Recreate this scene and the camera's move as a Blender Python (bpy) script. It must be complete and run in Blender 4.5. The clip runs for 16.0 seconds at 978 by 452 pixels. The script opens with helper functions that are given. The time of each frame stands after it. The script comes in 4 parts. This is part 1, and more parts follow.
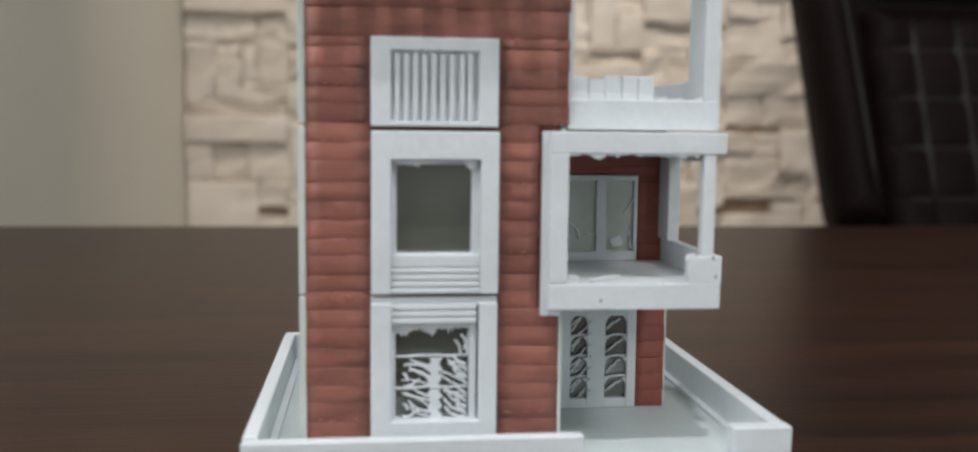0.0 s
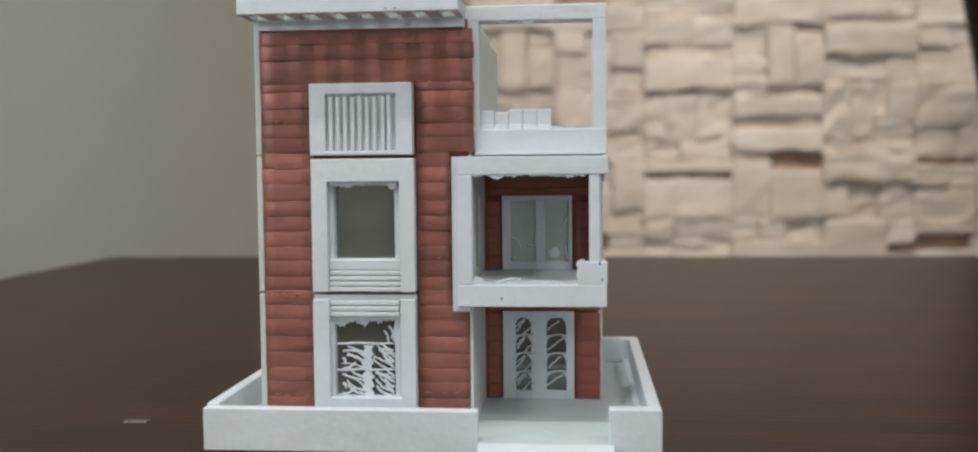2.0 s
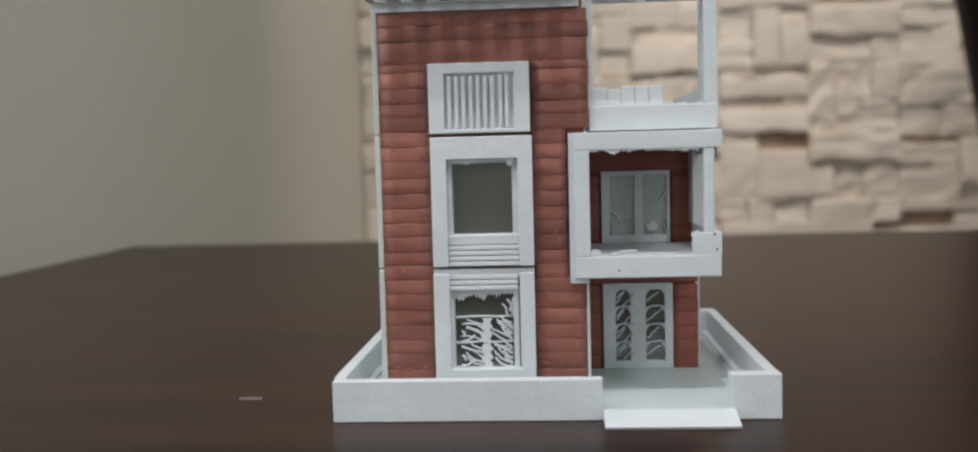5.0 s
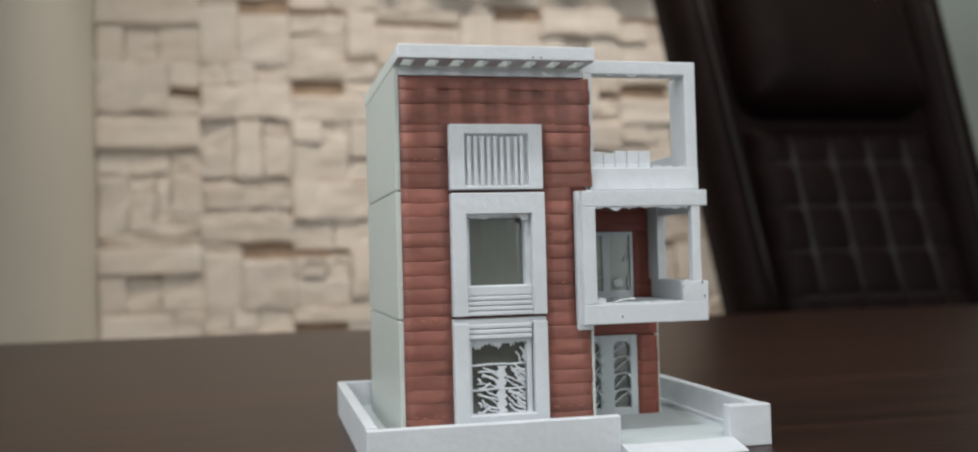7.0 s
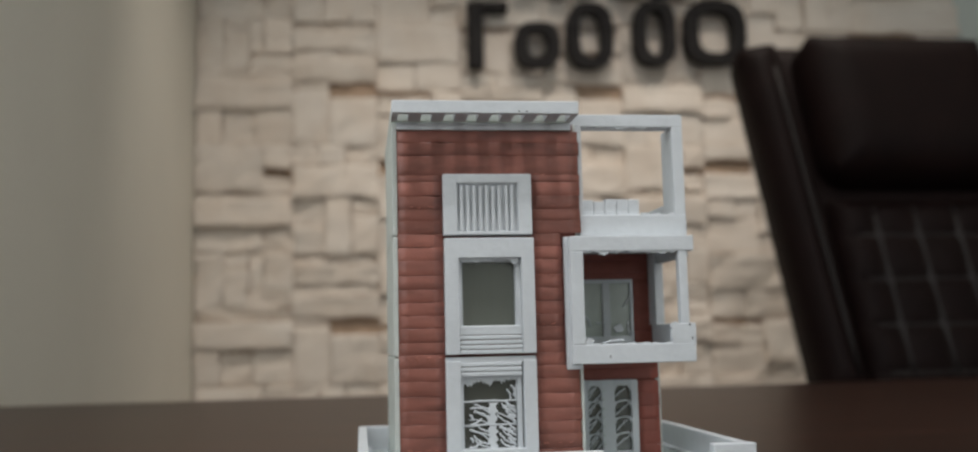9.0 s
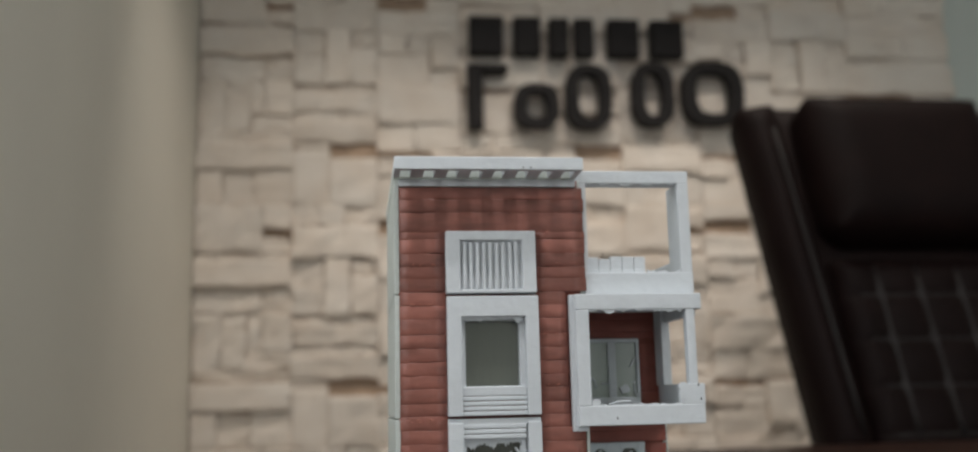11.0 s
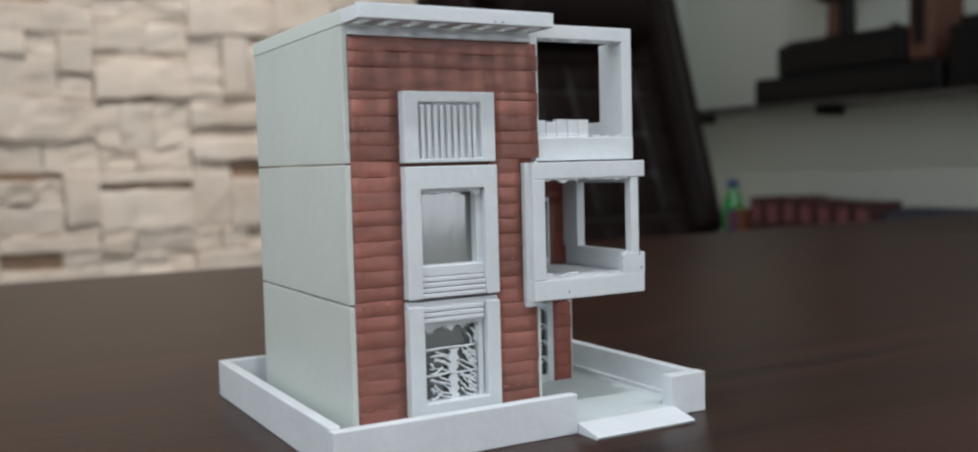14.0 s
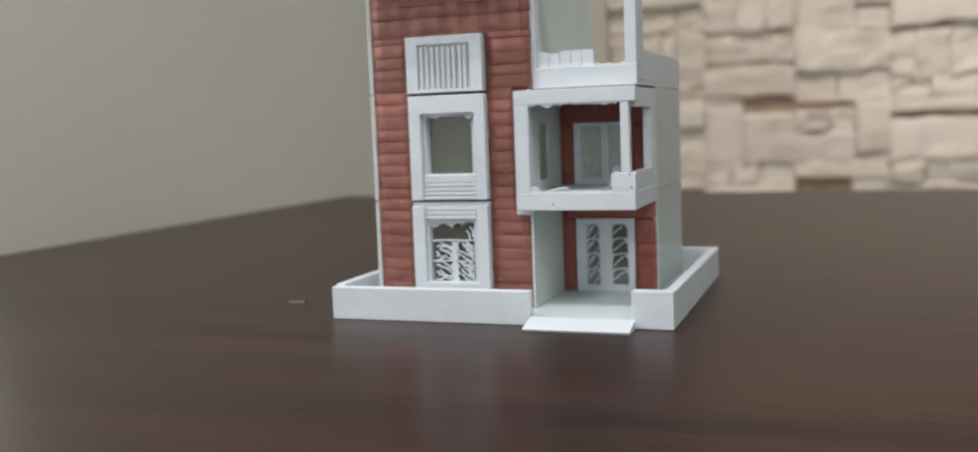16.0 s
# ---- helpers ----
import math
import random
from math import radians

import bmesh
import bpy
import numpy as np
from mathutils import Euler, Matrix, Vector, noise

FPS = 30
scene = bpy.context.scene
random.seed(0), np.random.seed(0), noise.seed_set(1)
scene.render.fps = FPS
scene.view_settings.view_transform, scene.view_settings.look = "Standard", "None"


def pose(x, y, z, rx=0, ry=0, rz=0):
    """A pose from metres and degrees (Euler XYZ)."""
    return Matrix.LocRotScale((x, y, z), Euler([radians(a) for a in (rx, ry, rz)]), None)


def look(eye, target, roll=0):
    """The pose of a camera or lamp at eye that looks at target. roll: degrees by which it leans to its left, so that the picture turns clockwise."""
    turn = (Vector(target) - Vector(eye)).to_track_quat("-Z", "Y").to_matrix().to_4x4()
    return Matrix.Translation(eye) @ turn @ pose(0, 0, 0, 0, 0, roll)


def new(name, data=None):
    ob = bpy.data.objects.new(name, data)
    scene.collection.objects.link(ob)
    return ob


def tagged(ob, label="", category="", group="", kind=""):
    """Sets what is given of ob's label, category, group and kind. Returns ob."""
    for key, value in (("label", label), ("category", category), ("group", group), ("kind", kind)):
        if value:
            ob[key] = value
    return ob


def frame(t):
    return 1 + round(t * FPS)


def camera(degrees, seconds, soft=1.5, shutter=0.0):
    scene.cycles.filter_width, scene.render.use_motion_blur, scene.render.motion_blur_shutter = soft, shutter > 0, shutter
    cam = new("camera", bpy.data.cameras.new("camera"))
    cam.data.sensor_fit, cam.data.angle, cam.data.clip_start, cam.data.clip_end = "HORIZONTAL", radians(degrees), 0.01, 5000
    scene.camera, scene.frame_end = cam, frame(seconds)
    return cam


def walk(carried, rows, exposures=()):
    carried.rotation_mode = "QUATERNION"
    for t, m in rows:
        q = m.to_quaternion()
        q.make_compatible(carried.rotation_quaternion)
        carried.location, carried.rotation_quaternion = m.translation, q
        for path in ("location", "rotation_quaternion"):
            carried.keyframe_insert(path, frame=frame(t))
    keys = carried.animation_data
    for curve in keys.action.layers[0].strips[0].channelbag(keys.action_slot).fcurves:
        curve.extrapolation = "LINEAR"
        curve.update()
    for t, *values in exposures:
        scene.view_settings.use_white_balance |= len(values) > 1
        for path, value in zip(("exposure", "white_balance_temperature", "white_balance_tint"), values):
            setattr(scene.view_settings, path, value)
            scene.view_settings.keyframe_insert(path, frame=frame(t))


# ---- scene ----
cam = camera(51.9, 16.0, soft=2.1)
METRES, EYE, TILT, LEAN, TURN = 1.0, 0.09, 0.0, 0.0, -6.7
ROWS = [
    (0.0, 0.0, 0.0, 0.0, 0.06, -5.67, -0.65),
    (0.5, 0.0052, 0.0004, 0.0071, 0.2, -5.48, -0.62),
    (1.0, 0.0216, -0.005, 0.0097, 1.66, -5.58, -0.67),
    (1.5, 0.0583, -0.0223, 0.005, 6.0, -5.53, -0.08),
    (1.7, 0.0701, -0.03, -0.0069, 7.31, -2.87, 0.1),
    (2.0, 0.09, -0.0435, -0.0042, 11.84, -3.39, 0.52),
    (2.5, 0.1107, -0.0558, -0.0127, 18.28, -3.44, 0.48),
    (3.0, 0.1367, -0.0501, -0.0205, 23.07, -3.46, 0.73),
    (3.5, 0.1489, -0.0399, -0.0216, 24.84, -3.38, 1.04),
    (4.0, 0.1237, -0.0419, -0.0066, 20.75, -3.43, 0.94),
    (4.2, 0.1166, -0.0461, -0.0059, 19.68, -4.32, 1.15),
    (6.3, -0.0610, -0.0800, -0.0190, -6.58, -1.36, 1.39),
    (6.5, -0.0576, -0.0825, -0.0231, -6.97, -0.43, 1.4),
    (7.0, -0.0535, -0.0848, -0.0233, -6.01, 1.75, 1.45),
    (7.5, -0.0533, -0.092, -0.0235, -5.05, 4.67, 1.52),
    (8.0, -0.0406, -0.0961, -0.026, -3.29, 5.67, 1.4),
    (8.5, -0.0178, -0.0992, -0.0384, -0.97, 4.83, 1.27),
    (9.0, -0.0177, -0.1076, -0.0383, -0.48, 6.45, 1.28),
    (9.2, -0.0190, -0.1070, -0.0384, -0.60, 7.69, 1.2),
    (10.2, -0.0190, -0.1060, -0.0386, -0.50, 11.2, 1.25),
    (11.3, -0.0190, -0.0985, -0.0385, -0.44, 7.83, 1.32),
    (11.5, -0.0177, -0.0964, -0.039, -0.26, 5.35, 1.29),
    (12.0, -0.0196, -0.0878, -0.0389, -1.03, 2.51, 1.27),
    (12.5, -0.0408, -0.0693, -0.035, -8.67, 0.78, 1.63),
    (12.8, -0.0868, -0.0553, -0.0388, -14.46, 1.29, 2.3),
    (13.0, -0.1025, -0.0519, -0.016, -15.07, -1.48, 1.96),
    (13.5, -0.152, -0.0319, 0.0099, -20.81, -2.38, 1.69),
    (13.8, -0.1456, -0.0309, 0.0062, -23.35, -3.2, 1.52),
    (14.0, -0.1268, -0.0444, -0.0016, -22.65, -3.45, 1.46),
    (14.3, -0.0675, -0.0664, 0.0062, -14.81, -6.61, 1.2),
    (14.5, -0.0306, -0.0759, -0.0104, -7.01, -5.57, 1.91),
    (15.0, 0.0374, -0.0832, -0.0025, 4.86, -6.73, 1.55),
    (15.5, 0.1157, -0.0952, 0.0009, 15.76, -6.16, 2.12),
    (16.0, 0.1833, -0.0973, -0.013, 26.64, -5.87, 2.15),
]
walk(cam, [(t, pose(0, 0, EYE, TILT, LEAN, TURN) @ pose(METRES * x, METRES * y, METRES * z, 90 + pitch, roll, yaw)) for t, x, y, z, yaw, pitch, roll in ROWS],
     exposures=[(0.0, -0.5, 6400, 10), (1.0, -0.54, 6400, 10), (2.0, -0.6, 6400, 10), (3.0, -0.56, 6400, 10), (4.2, -0.74, 6400, 10), (6.3, -0.54, 6400, 10), (7.0, -0.56, 6400, 10), (7.5, -0.66, 6480, 10), (8.0, -0.8, 6480, 10), (8.5, -0.84, 6480, 10), (9.2, -0.86, 6480, 10), (11.3, -0.82, 6480, 10), (11.5, -0.74, 6480, 10), (12.0, -0.68, 6250, 8), (12.5, -0.58, 6180, 10), (13.5, -0.60, 6180, 10), (14.0, -0.60, 6180, 10), (14.5, -0.52, 6250, 10), (16.0, -0.42, 6330, 10)])

# camera lens: a small aperture focused on the model
cam.data.dof.use_dof = True
cam.data.dof.focus_distance = 0.345
cam.data.dof.aperture_fstop = 10.0

# ------------------------------------------------------------------ world and lights
world = bpy.data.worlds.new("world")
scene.world = world
world.use_nodes = True
world.node_tree.nodes["Background"].inputs[0].default_value = (0.75, 0.85, 1.0, 1)
world.node_tree.nodes["Background"].inputs[1].default_value = 0.05

FLOOR_Z, CEIL_Z = -0.75, 1.95
WALL_L, WALL_R, WALL_B, WALL_F = -0.48, 2.2, 2.70, -3.2


def area_lamp(name, at, target, power, colour, size, size_y):
    data = bpy.data.lights.new(name, "AREA")
    data.energy, data.color, data.shape, data.size, data.size_y = power, colour, "RECTANGLE", size, size_y
    ob = new(name, data)
    ob.matrix_world = look(at, target)
    return ob


def spot_lamp(name, at, target, power, colour, degrees):
    data = bpy.data.lights.new(name, "SPOT")
    data.energy, data.color, data.spot_size, data.spot_blend, data.shadow_soft_size = power, colour, radians(degrees), 0.9, 0.03
    ob = new(name, data)
    ob.matrix_world = look(at, target)
    return ob


# daylight through the window in the west wall, two ceiling panels, three warm wall washers
WIN_Y0, WIN_Y1, WIN_Z0, WIN_Z1 = -0.72, 0.48, 0.12, 1.25
area_lamp("window_daylight", (WALL_L - 0.06, (WIN_Y0 + WIN_Y1) / 2, (WIN_Z0 + WIN_Z1) / 2), (1.0, (WIN_Y0 + WIN_Y1) / 2, (WIN_Z0 + WIN_Z1) / 2), 14.0, (0.92, 0.96, 0.98), WIN_Y1 - WIN_Y0, WIN_Z1 - WIN_Z0)
DOOR_X0, DOOR_X1, DOOR_Z1 = 1.25, 2.05, 1.32
area_lamp("doorway_daylight", ((DOOR_X0 + DOOR_X1) / 2, WALL_F - 0.06, (FLOOR_Z + DOOR_Z1) / 2), ((DOOR_X0 + DOOR_X1) / 2, 0, (FLOOR_Z + DOOR_Z1) / 2), 26, (0.92, 0.96, 1.0), DOOR_X1 - DOOR_X0, DOOR_Z1 - FLOOR_Z)
PANELS = [(1.3, -0.95, 0.58, 25), (-0.06, -0.40, 0.06, 24)]
for px, py, side, watts in PANELS:
    area_lamp("panel_lamp", (px, py, 1.915), (px, py, 0), watts, (0.99, 0.975, 0.98), side, side)
SPOTS = [-0.02, 0.55, 1.12]
SPOT_Y = 1.58
for sx in SPOTS:
    spot_lamp("wall_washer_lamp", (sx, SPOT_Y, 1.905), (sx, 2.66, -0.25), 78, (1.0, 0.905, 0.805), 60)


# ------------------------------------------------------------------ materials
def material(name, colour, rough=0.5, metal=0.0, vary=0.0, scale=30.0, fine=0.0, fine_scale=300.0,
             bump=0.0, bump_scale=200.0, stretch=(1, 1, 1), spec=0.5, per_object=0.0, coat=0.0, second=None):
    m = bpy.data.materials.new(name)
    m.use_nodes = True
    nt = m.node_tree
    b = nt.nodes["Principled BSDF"]
    b.inputs["Roughness"].default_value = rough
    b.inputs["Metallic"].default_value = metal
    b.inputs["Specular IOR Level"].default_value = spec
    b.inputs["Coat Weight"].default_value = coat
    b.inputs["Coat Roughness"].default_value = 0.25
    tc = nt.nodes.new("ShaderNodeTexCoord")
    mp = nt.nodes.new("ShaderNodeMapping")
    mp.inputs["Scale"].default_value = stretch
    nt.links.new(tc.outputs["Object"], mp.inputs["Vector"])
    info = nt.nodes.new("ShaderNodeObjectInfo")
    shift = nt.nodes.new("ShaderNodeVectorMath")
    shift.operation = "MULTIPLY_ADD"
    nt.links.new(info.outputs["Random"], shift.inputs[0])
    shift.inputs[1].default_value = (7.3, 3.1, 5.7) if per_object else (0, 0, 0)
    nt.links.new(mp.outputs["Vector"], shift.inputs[2])

    def noise_node(s, detail):
        n = nt.nodes.new("ShaderNodeTexNoise")
        n.inputs["Scale"].default_value = s
        n.inputs["Detail"].default_value = detail
        nt.links.new(shift.outputs["Vector"], n.inputs["Vector"])
        return n

    big, small = noise_node(scale, 5), noise_node(fine_scale, 3)
    mix = nt.nodes.new("ShaderNodeMix")
    mix.data_type = "RGBA"
    dark = second or tuple(c * (1 - vary) for c in colour)
    mix.inputs[6].default_value = (*dark, 1)
    mix.inputs[7].default_value = (*colour, 1)
    ramp = nt.nodes.new("ShaderNodeMapRange")
    ramp.inputs["From Min"].default_value, ramp.inputs["From Max"].default_value = 0.3, 0.7
    nt.links.new(big.outputs["Fac"], ramp.inputs["Value"])
    nt.links.new(ramp.outputs["Result"], mix.inputs[0])
    hsv = nt.nodes.new("ShaderNodeHueSaturation")
    nt.links.new(mix.outputs[2], hsv.inputs["Color"])
    v = nt.nodes.new("ShaderNodeMath")
    v.operation = "MULTIPLY_ADD"
    nt.links.new(small.outputs["Fac"], v.inputs[0])
    v.inputs[1].default_value, v.inputs[2].default_value = fine, 1 - fine * 0.5
    w = nt.nodes.new("ShaderNodeMath")
    w.operation = "MULTIPLY_ADD"
    nt.links.new(info.outputs["Random"], w.inputs[0])
    w.inputs[1].default_value, w.inputs[2].default_value = per_object, 1 - per_object * 0.5
    vw = nt.nodes.new("ShaderNodeMath")
    vw.operation = "MULTIPLY"
    nt.links.new(v.outputs[0], vw.inputs[0])
    nt.links.new(w.outputs[0], vw.inputs[1])
    nt.links.new(vw.outputs[0], hsv.inputs["Value"])
    nt.links.new(hsv.outputs["Color"], b.inputs["Base Color"])
    if bump:
        bn = noise_node(bump_scale, 4)
        bp = nt.nodes.new("ShaderNodeBump")
        bp.inputs["Strength"].default_value = bump
        bp.inputs["Distance"].default_value = 0.3 / bump_scale
        nt.links.new(bn.outputs["Fac"], bp.inputs["Height"])
        nt.links.new(bp.outputs["Normal"], b.inputs["Normal"])
    return m


def printed(name, colour, rough=0.45, layer=0.0006, strength=0.25, vary=0.05, scale=60, per_object=0.0, glow=0.0, mottle=0.06, stretch=(1, 1, 1)):
    """Printed plastic: thin level layers as relief over the plain colour."""
    m = material(name, colour, rough, vary=vary, scale=scale, fine=mottle, fine_scale=420, per_object=per_object, stretch=stretch)
    nt = m.node_tree
    tc = nt.nodes.new("ShaderNodeTexCoord")
    wave = nt.nodes.new("ShaderNodeTexWave")
    wave.bands_direction = "Z"
    wave.inputs["Scale"].default_value = 0.314 / layer
    wave.inputs["Distortion"].default_value = 0.6
    wave.inputs["Detail"].default_value = 1
    nt.links.new(tc.outputs["Object"], wave.inputs["Vector"])
    bp = nt.nodes.new("ShaderNodeBump")
    bp.inputs["Strength"].default_value = strength
    bp.inputs["Distance"].default_value = 0.0002
    nt.links.new(wave.outputs["Fac"], bp.inputs["Height"])
    lump = nt.nodes.new("ShaderNodeTexNoise")
    lump.inputs["Scale"].default_value = 190
    lump.inputs["Detail"].default_value = 4
    nt.links.new(tc.outputs["Object"], lump.inputs["Vector"])
    bp2 = nt.nodes.new("ShaderNodeBump")
    bp2.inputs["Strength"].default_value = 0.35
    bp2.inputs["Distance"].default_value = 0.0009
    nt.links.new(lump.outputs["Fac"], bp2.inputs["Height"])
    nt.links.new(bp.outputs["Normal"], bp2.inputs["Normal"])
    nt.links.new(bp2.outputs["Normal"], nt.nodes["Principled BSDF"].inputs["Normal"])
    if glow:
        # thin plastic lets some light through
        tl = nt.nodes.new("ShaderNodeBsdfTranslucent")
        tl.inputs["Color"].default_value = (*colour, 1)
        mx = nt.nodes.new("ShaderNodeMixShader")
        mx.inputs[0].default_value = glow
        out = nt.nodes["Material Output"]
        nt.links.new(nt.nodes["Principled BSDF"].outputs[0], mx.inputs[1])
        nt.links.new(tl.outputs[0], mx.inputs[2])
        nt.links.new(mx.outputs[0], out.inputs["Surface"])
    return m


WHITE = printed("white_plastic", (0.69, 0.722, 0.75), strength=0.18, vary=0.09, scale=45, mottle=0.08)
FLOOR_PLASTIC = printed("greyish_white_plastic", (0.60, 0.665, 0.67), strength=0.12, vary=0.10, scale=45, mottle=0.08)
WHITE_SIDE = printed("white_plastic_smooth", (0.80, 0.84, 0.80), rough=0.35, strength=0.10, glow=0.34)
WHITE_THIN = printed("thin_white_plastic", (0.82, 0.84, 0.81), rough=0.4, strength=0.10, glow=0.62)
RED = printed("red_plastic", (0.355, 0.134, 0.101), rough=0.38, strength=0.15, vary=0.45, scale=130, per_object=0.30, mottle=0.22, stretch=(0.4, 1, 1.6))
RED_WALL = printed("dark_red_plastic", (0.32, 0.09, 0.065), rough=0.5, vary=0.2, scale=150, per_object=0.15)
JOINT = material("dark_joint", (0.30, 0.095, 0.07), 0.8, vary=0.3, scale=300)
PANE = material("grey_film_pane", (0.50, 0.55, 0.50), 0.3, vary=0.15, scale=120, fine=0.1)
FILM = material("dark_grey_film", (0.095, 0.102, 0.085), 0.13, vary=0.12, scale=60, fine=0.06, spec=1.0, bump=0.10, bump_scale=170, stretch=(1, 1, 0.12))
FILM.node_tree.nodes["Principled BSDF"].inputs["IOR"].default_value = 1.75
MARK = material("black_mark", (0.02, 0.02, 0.02), 0.7)
WOOD = material("dark_walnut_desk", (0.042, 0.0158, 0.0094), 0.33, vary=0.62, scale=6.0, fine=0.5, fine_scale=40,
                bump=0.05, bump_scale=60, stretch=(0.6, 9, 9), spec=0.23)
STONE = material("cream_split_stone", (0.76, 0.70, 0.635), 0.85, second=(0.68, 0.595, 0.515), scale=7, fine=0.08, fine_scale=70,
                 bump=0.2, bump_scale=60, per_object=0.10, spec=0.2)
# mortar bed; its brown also gives the shade in the wall's shadow bands
MORTAR_SHADE = material("brown_mortar_shade", (0.46, 0.335, 0.245), 0.95, vary=0.3, scale=20, bump=0.5, bump_scale=60)
BEIGE = material("beige_wall_paint", (0.82, 0.785, 0.695), 0.75, vary=0.06, scale=2.5, fine=0.04, fine_scale=90, bump=0.08, bump_scale=160)
PALE = material("pale_wall_paint", (0.62, 0.67, 0.63), 0.7, vary=0.06, scale=2.0, fine=0.04, fine_scale=90, bump=0.08, bump_scale=160)
CEILING = material("white_ceiling_paint", (0.80, 0.80, 0.78), 0.9, vary=0.04, scale=3)
FLOORING = material("grey_floor_tile", (0.32, 0.30, 0.27), 0.4, vary=0.15, scale=4, fine=0.1)
LEATHER = material("dark_brown_leather", (0.0100, 0.0045, 0.0041), 0.58, vary=0.35, scale=14, fine=0.3, fine_scale=240,
                   bump=0.3, bump_scale=260, spec=0.10)
PIPING = material("leather_piping", (0.0105, 0.0068, 0.0064), 0.6, vary=0.3, scale=40)
CHROME = material("chrome_metal", (0.6, 0.6, 0.6), 0.2, metal=1.0, vary=0.1)
BLACK_PLASTIC = material("black_plastic", (0.006, 0.006, 0.007), 0.5, vary=0.3, scale=30, fine=0.2, spec=0.2)
SIGN_BLACK = material("black_acrylic", (0.012, 0.010, 0.010), 0.6, vary=0.2, scale=20, spec=0.2)
SHELF_GLASS = material("dark_shelf_board", (0.02, 0.022, 0.022), 0.15, vary=0.2, scale=10)
GREEN = material("green_bottle_plastic", (0.01, 0.30, 0.06), 0.15, vary=0.3, scale=30)
BLUE_CAP = material("blue_cap_plastic", (0.02, 0.04, 0.20), 0.4, vary=0.2)
PACK_RED = material("dark_red_pack_card", (0.06, 0.014, 0.018), 0.5, vary=0.5, scale=30, fine=0.3, fine_scale=90, per_object=0.5)
PACK_PALE = material("pink_pack_card", (0.20, 0.06, 0.07), 0.5, vary=0.4, scale=40, per_object=0.4)
PACK_PURPLE = material("purple_pack_card", (0.08, 0.05, 0.13), 0.5, vary=0.4, scale=30)
PACK_ORANGE = material("orange_pack_card", (0.20, 0.08, 0.03), 0.5, vary=0.3, scale=30)
BLUE_CLOTH = material("dark_blue_cloth", (0.03, 0.035, 0.06), 0.85, vary=0.4, scale=25, bump=0.5, bump_scale=60)
TAN = material("brown_card", (0.10, 0.038, 0.022), 0.6, vary=0.3, scale=30)
SCRAP = material("pale_scrap", (0.13, 0.10, 0.085), 0.7, vary=0.2, scale=300)
OAK = material("pale_laminate", (0.45, 0.40, 0.33), 0.5, vary=0.15, scale=6, stretch=(8, 1, 8))
DIFFUSER = bpy.data.materials.new("light_diffuser")
DIFFUSER.use_nodes = True
_d = DIFFUSER.node_tree.nodes["Principled BSDF"]
_d.inputs["Base Color"].default_value = (0.9, 0.9, 0.9, 1)
_d.inputs["Emission Color"].default_value = (0.93, 0.97, 1, 1)
_d.inputs["Emission Strength"].default_value = 3.0


# ------------------------------------------------------------------ mesh helpers
def empty(name, at):
    ob = new(name)
    ob.empty_display_size = 0.02
    ob.location = at
    return ob


def origin_of(ob):
    at = Vector((0, 0, 0))
    while ob is not None:
        at += ob.location
        ob = ob.parent
    return at


def mesh_object(name, bm, mat, smooth=False):
    me = bpy.data.meshes.new(name)
    bmesh.ops.recalc_face_normals(bm, faces=bm.faces[:])
    for f in bm.faces:
        f.smooth = smooth
    bm.to_mesh(me)
    bm.free()
    me.materials.append(mat)
    return new(name, me)


def part(name, bm, mat, parent, label="", smooth=False):
    """Link a bmesh, given in world metres, as one mesh under a thing or a part."""
    bmesh.ops.translate(bm, vec=-origin_of(parent), verts=bm.verts[:])
    ob = mesh_object(name, bm, mat, smooth)
    ob.parent = parent
    if label:
        ob["label"] = label
    return ob


def thing(name, bm, mat, label, category, kind="", group="", smooth=False, at=None):
    if at is not None:
        bmesh.ops.translate(bm, vec=-Vector(at), verts=bm.verts[:])
    ob = mesh_object(name, bm, mat, smooth)
    if at is not None:
        ob.location = at
    return tagged(ob, label, category, group, kind)


def add_box(bm, x0, x1, y0, y1, z0, z1, bevel=0.0, seg=1):
    b = bmesh.new()
    bmesh.ops.create_cube(b, size=1.0)
    for v in b.verts:
        v.co = Vector(((x0 + x1) / 2 + v.co.x * (x1 - x0), (y0 + y1) / 2 + v.co.y * (y1 - y0), (z0 + z1) / 2 + v.co.z * (z1 - z0)))
    if bevel:
        bmesh.ops.bevel(b, geom=b.edges[:], offset=bevel, segments=seg, affect="EDGES", profile=0.5)
    me = bpy.data.meshes.new("tmp")
    b.to_mesh(me)
    b.free()
    bm.from_mesh(me)
    bpy.data.meshes.remove(me)
    return bm


def box(x0, x1, y0, y1, z0, z1, bevel=0.0, seg=1):
    return add_box(bmesh.new(), x0, x1, y0, y1, z0, z1, bevel, seg)


MM = 0.001


def mbox(x0, x1, y0, y1, z0, z1, bevel=0.25, seg=2):
    """A box in millimetres."""
    return box(x0 * MM, x1 * MM, y0 * MM, y1 * MM, z0 * MM, z1 * MM, bevel * MM, seg)


def add_mbox(bm, x0, x1, y0, y1, z0, z1, bevel=0.25, seg=2):
    return add_box(bm, x0 * MM, x1 * MM, y0 * MM, y1 * MM, z0 * MM, z1 * MM, bevel * MM, seg)


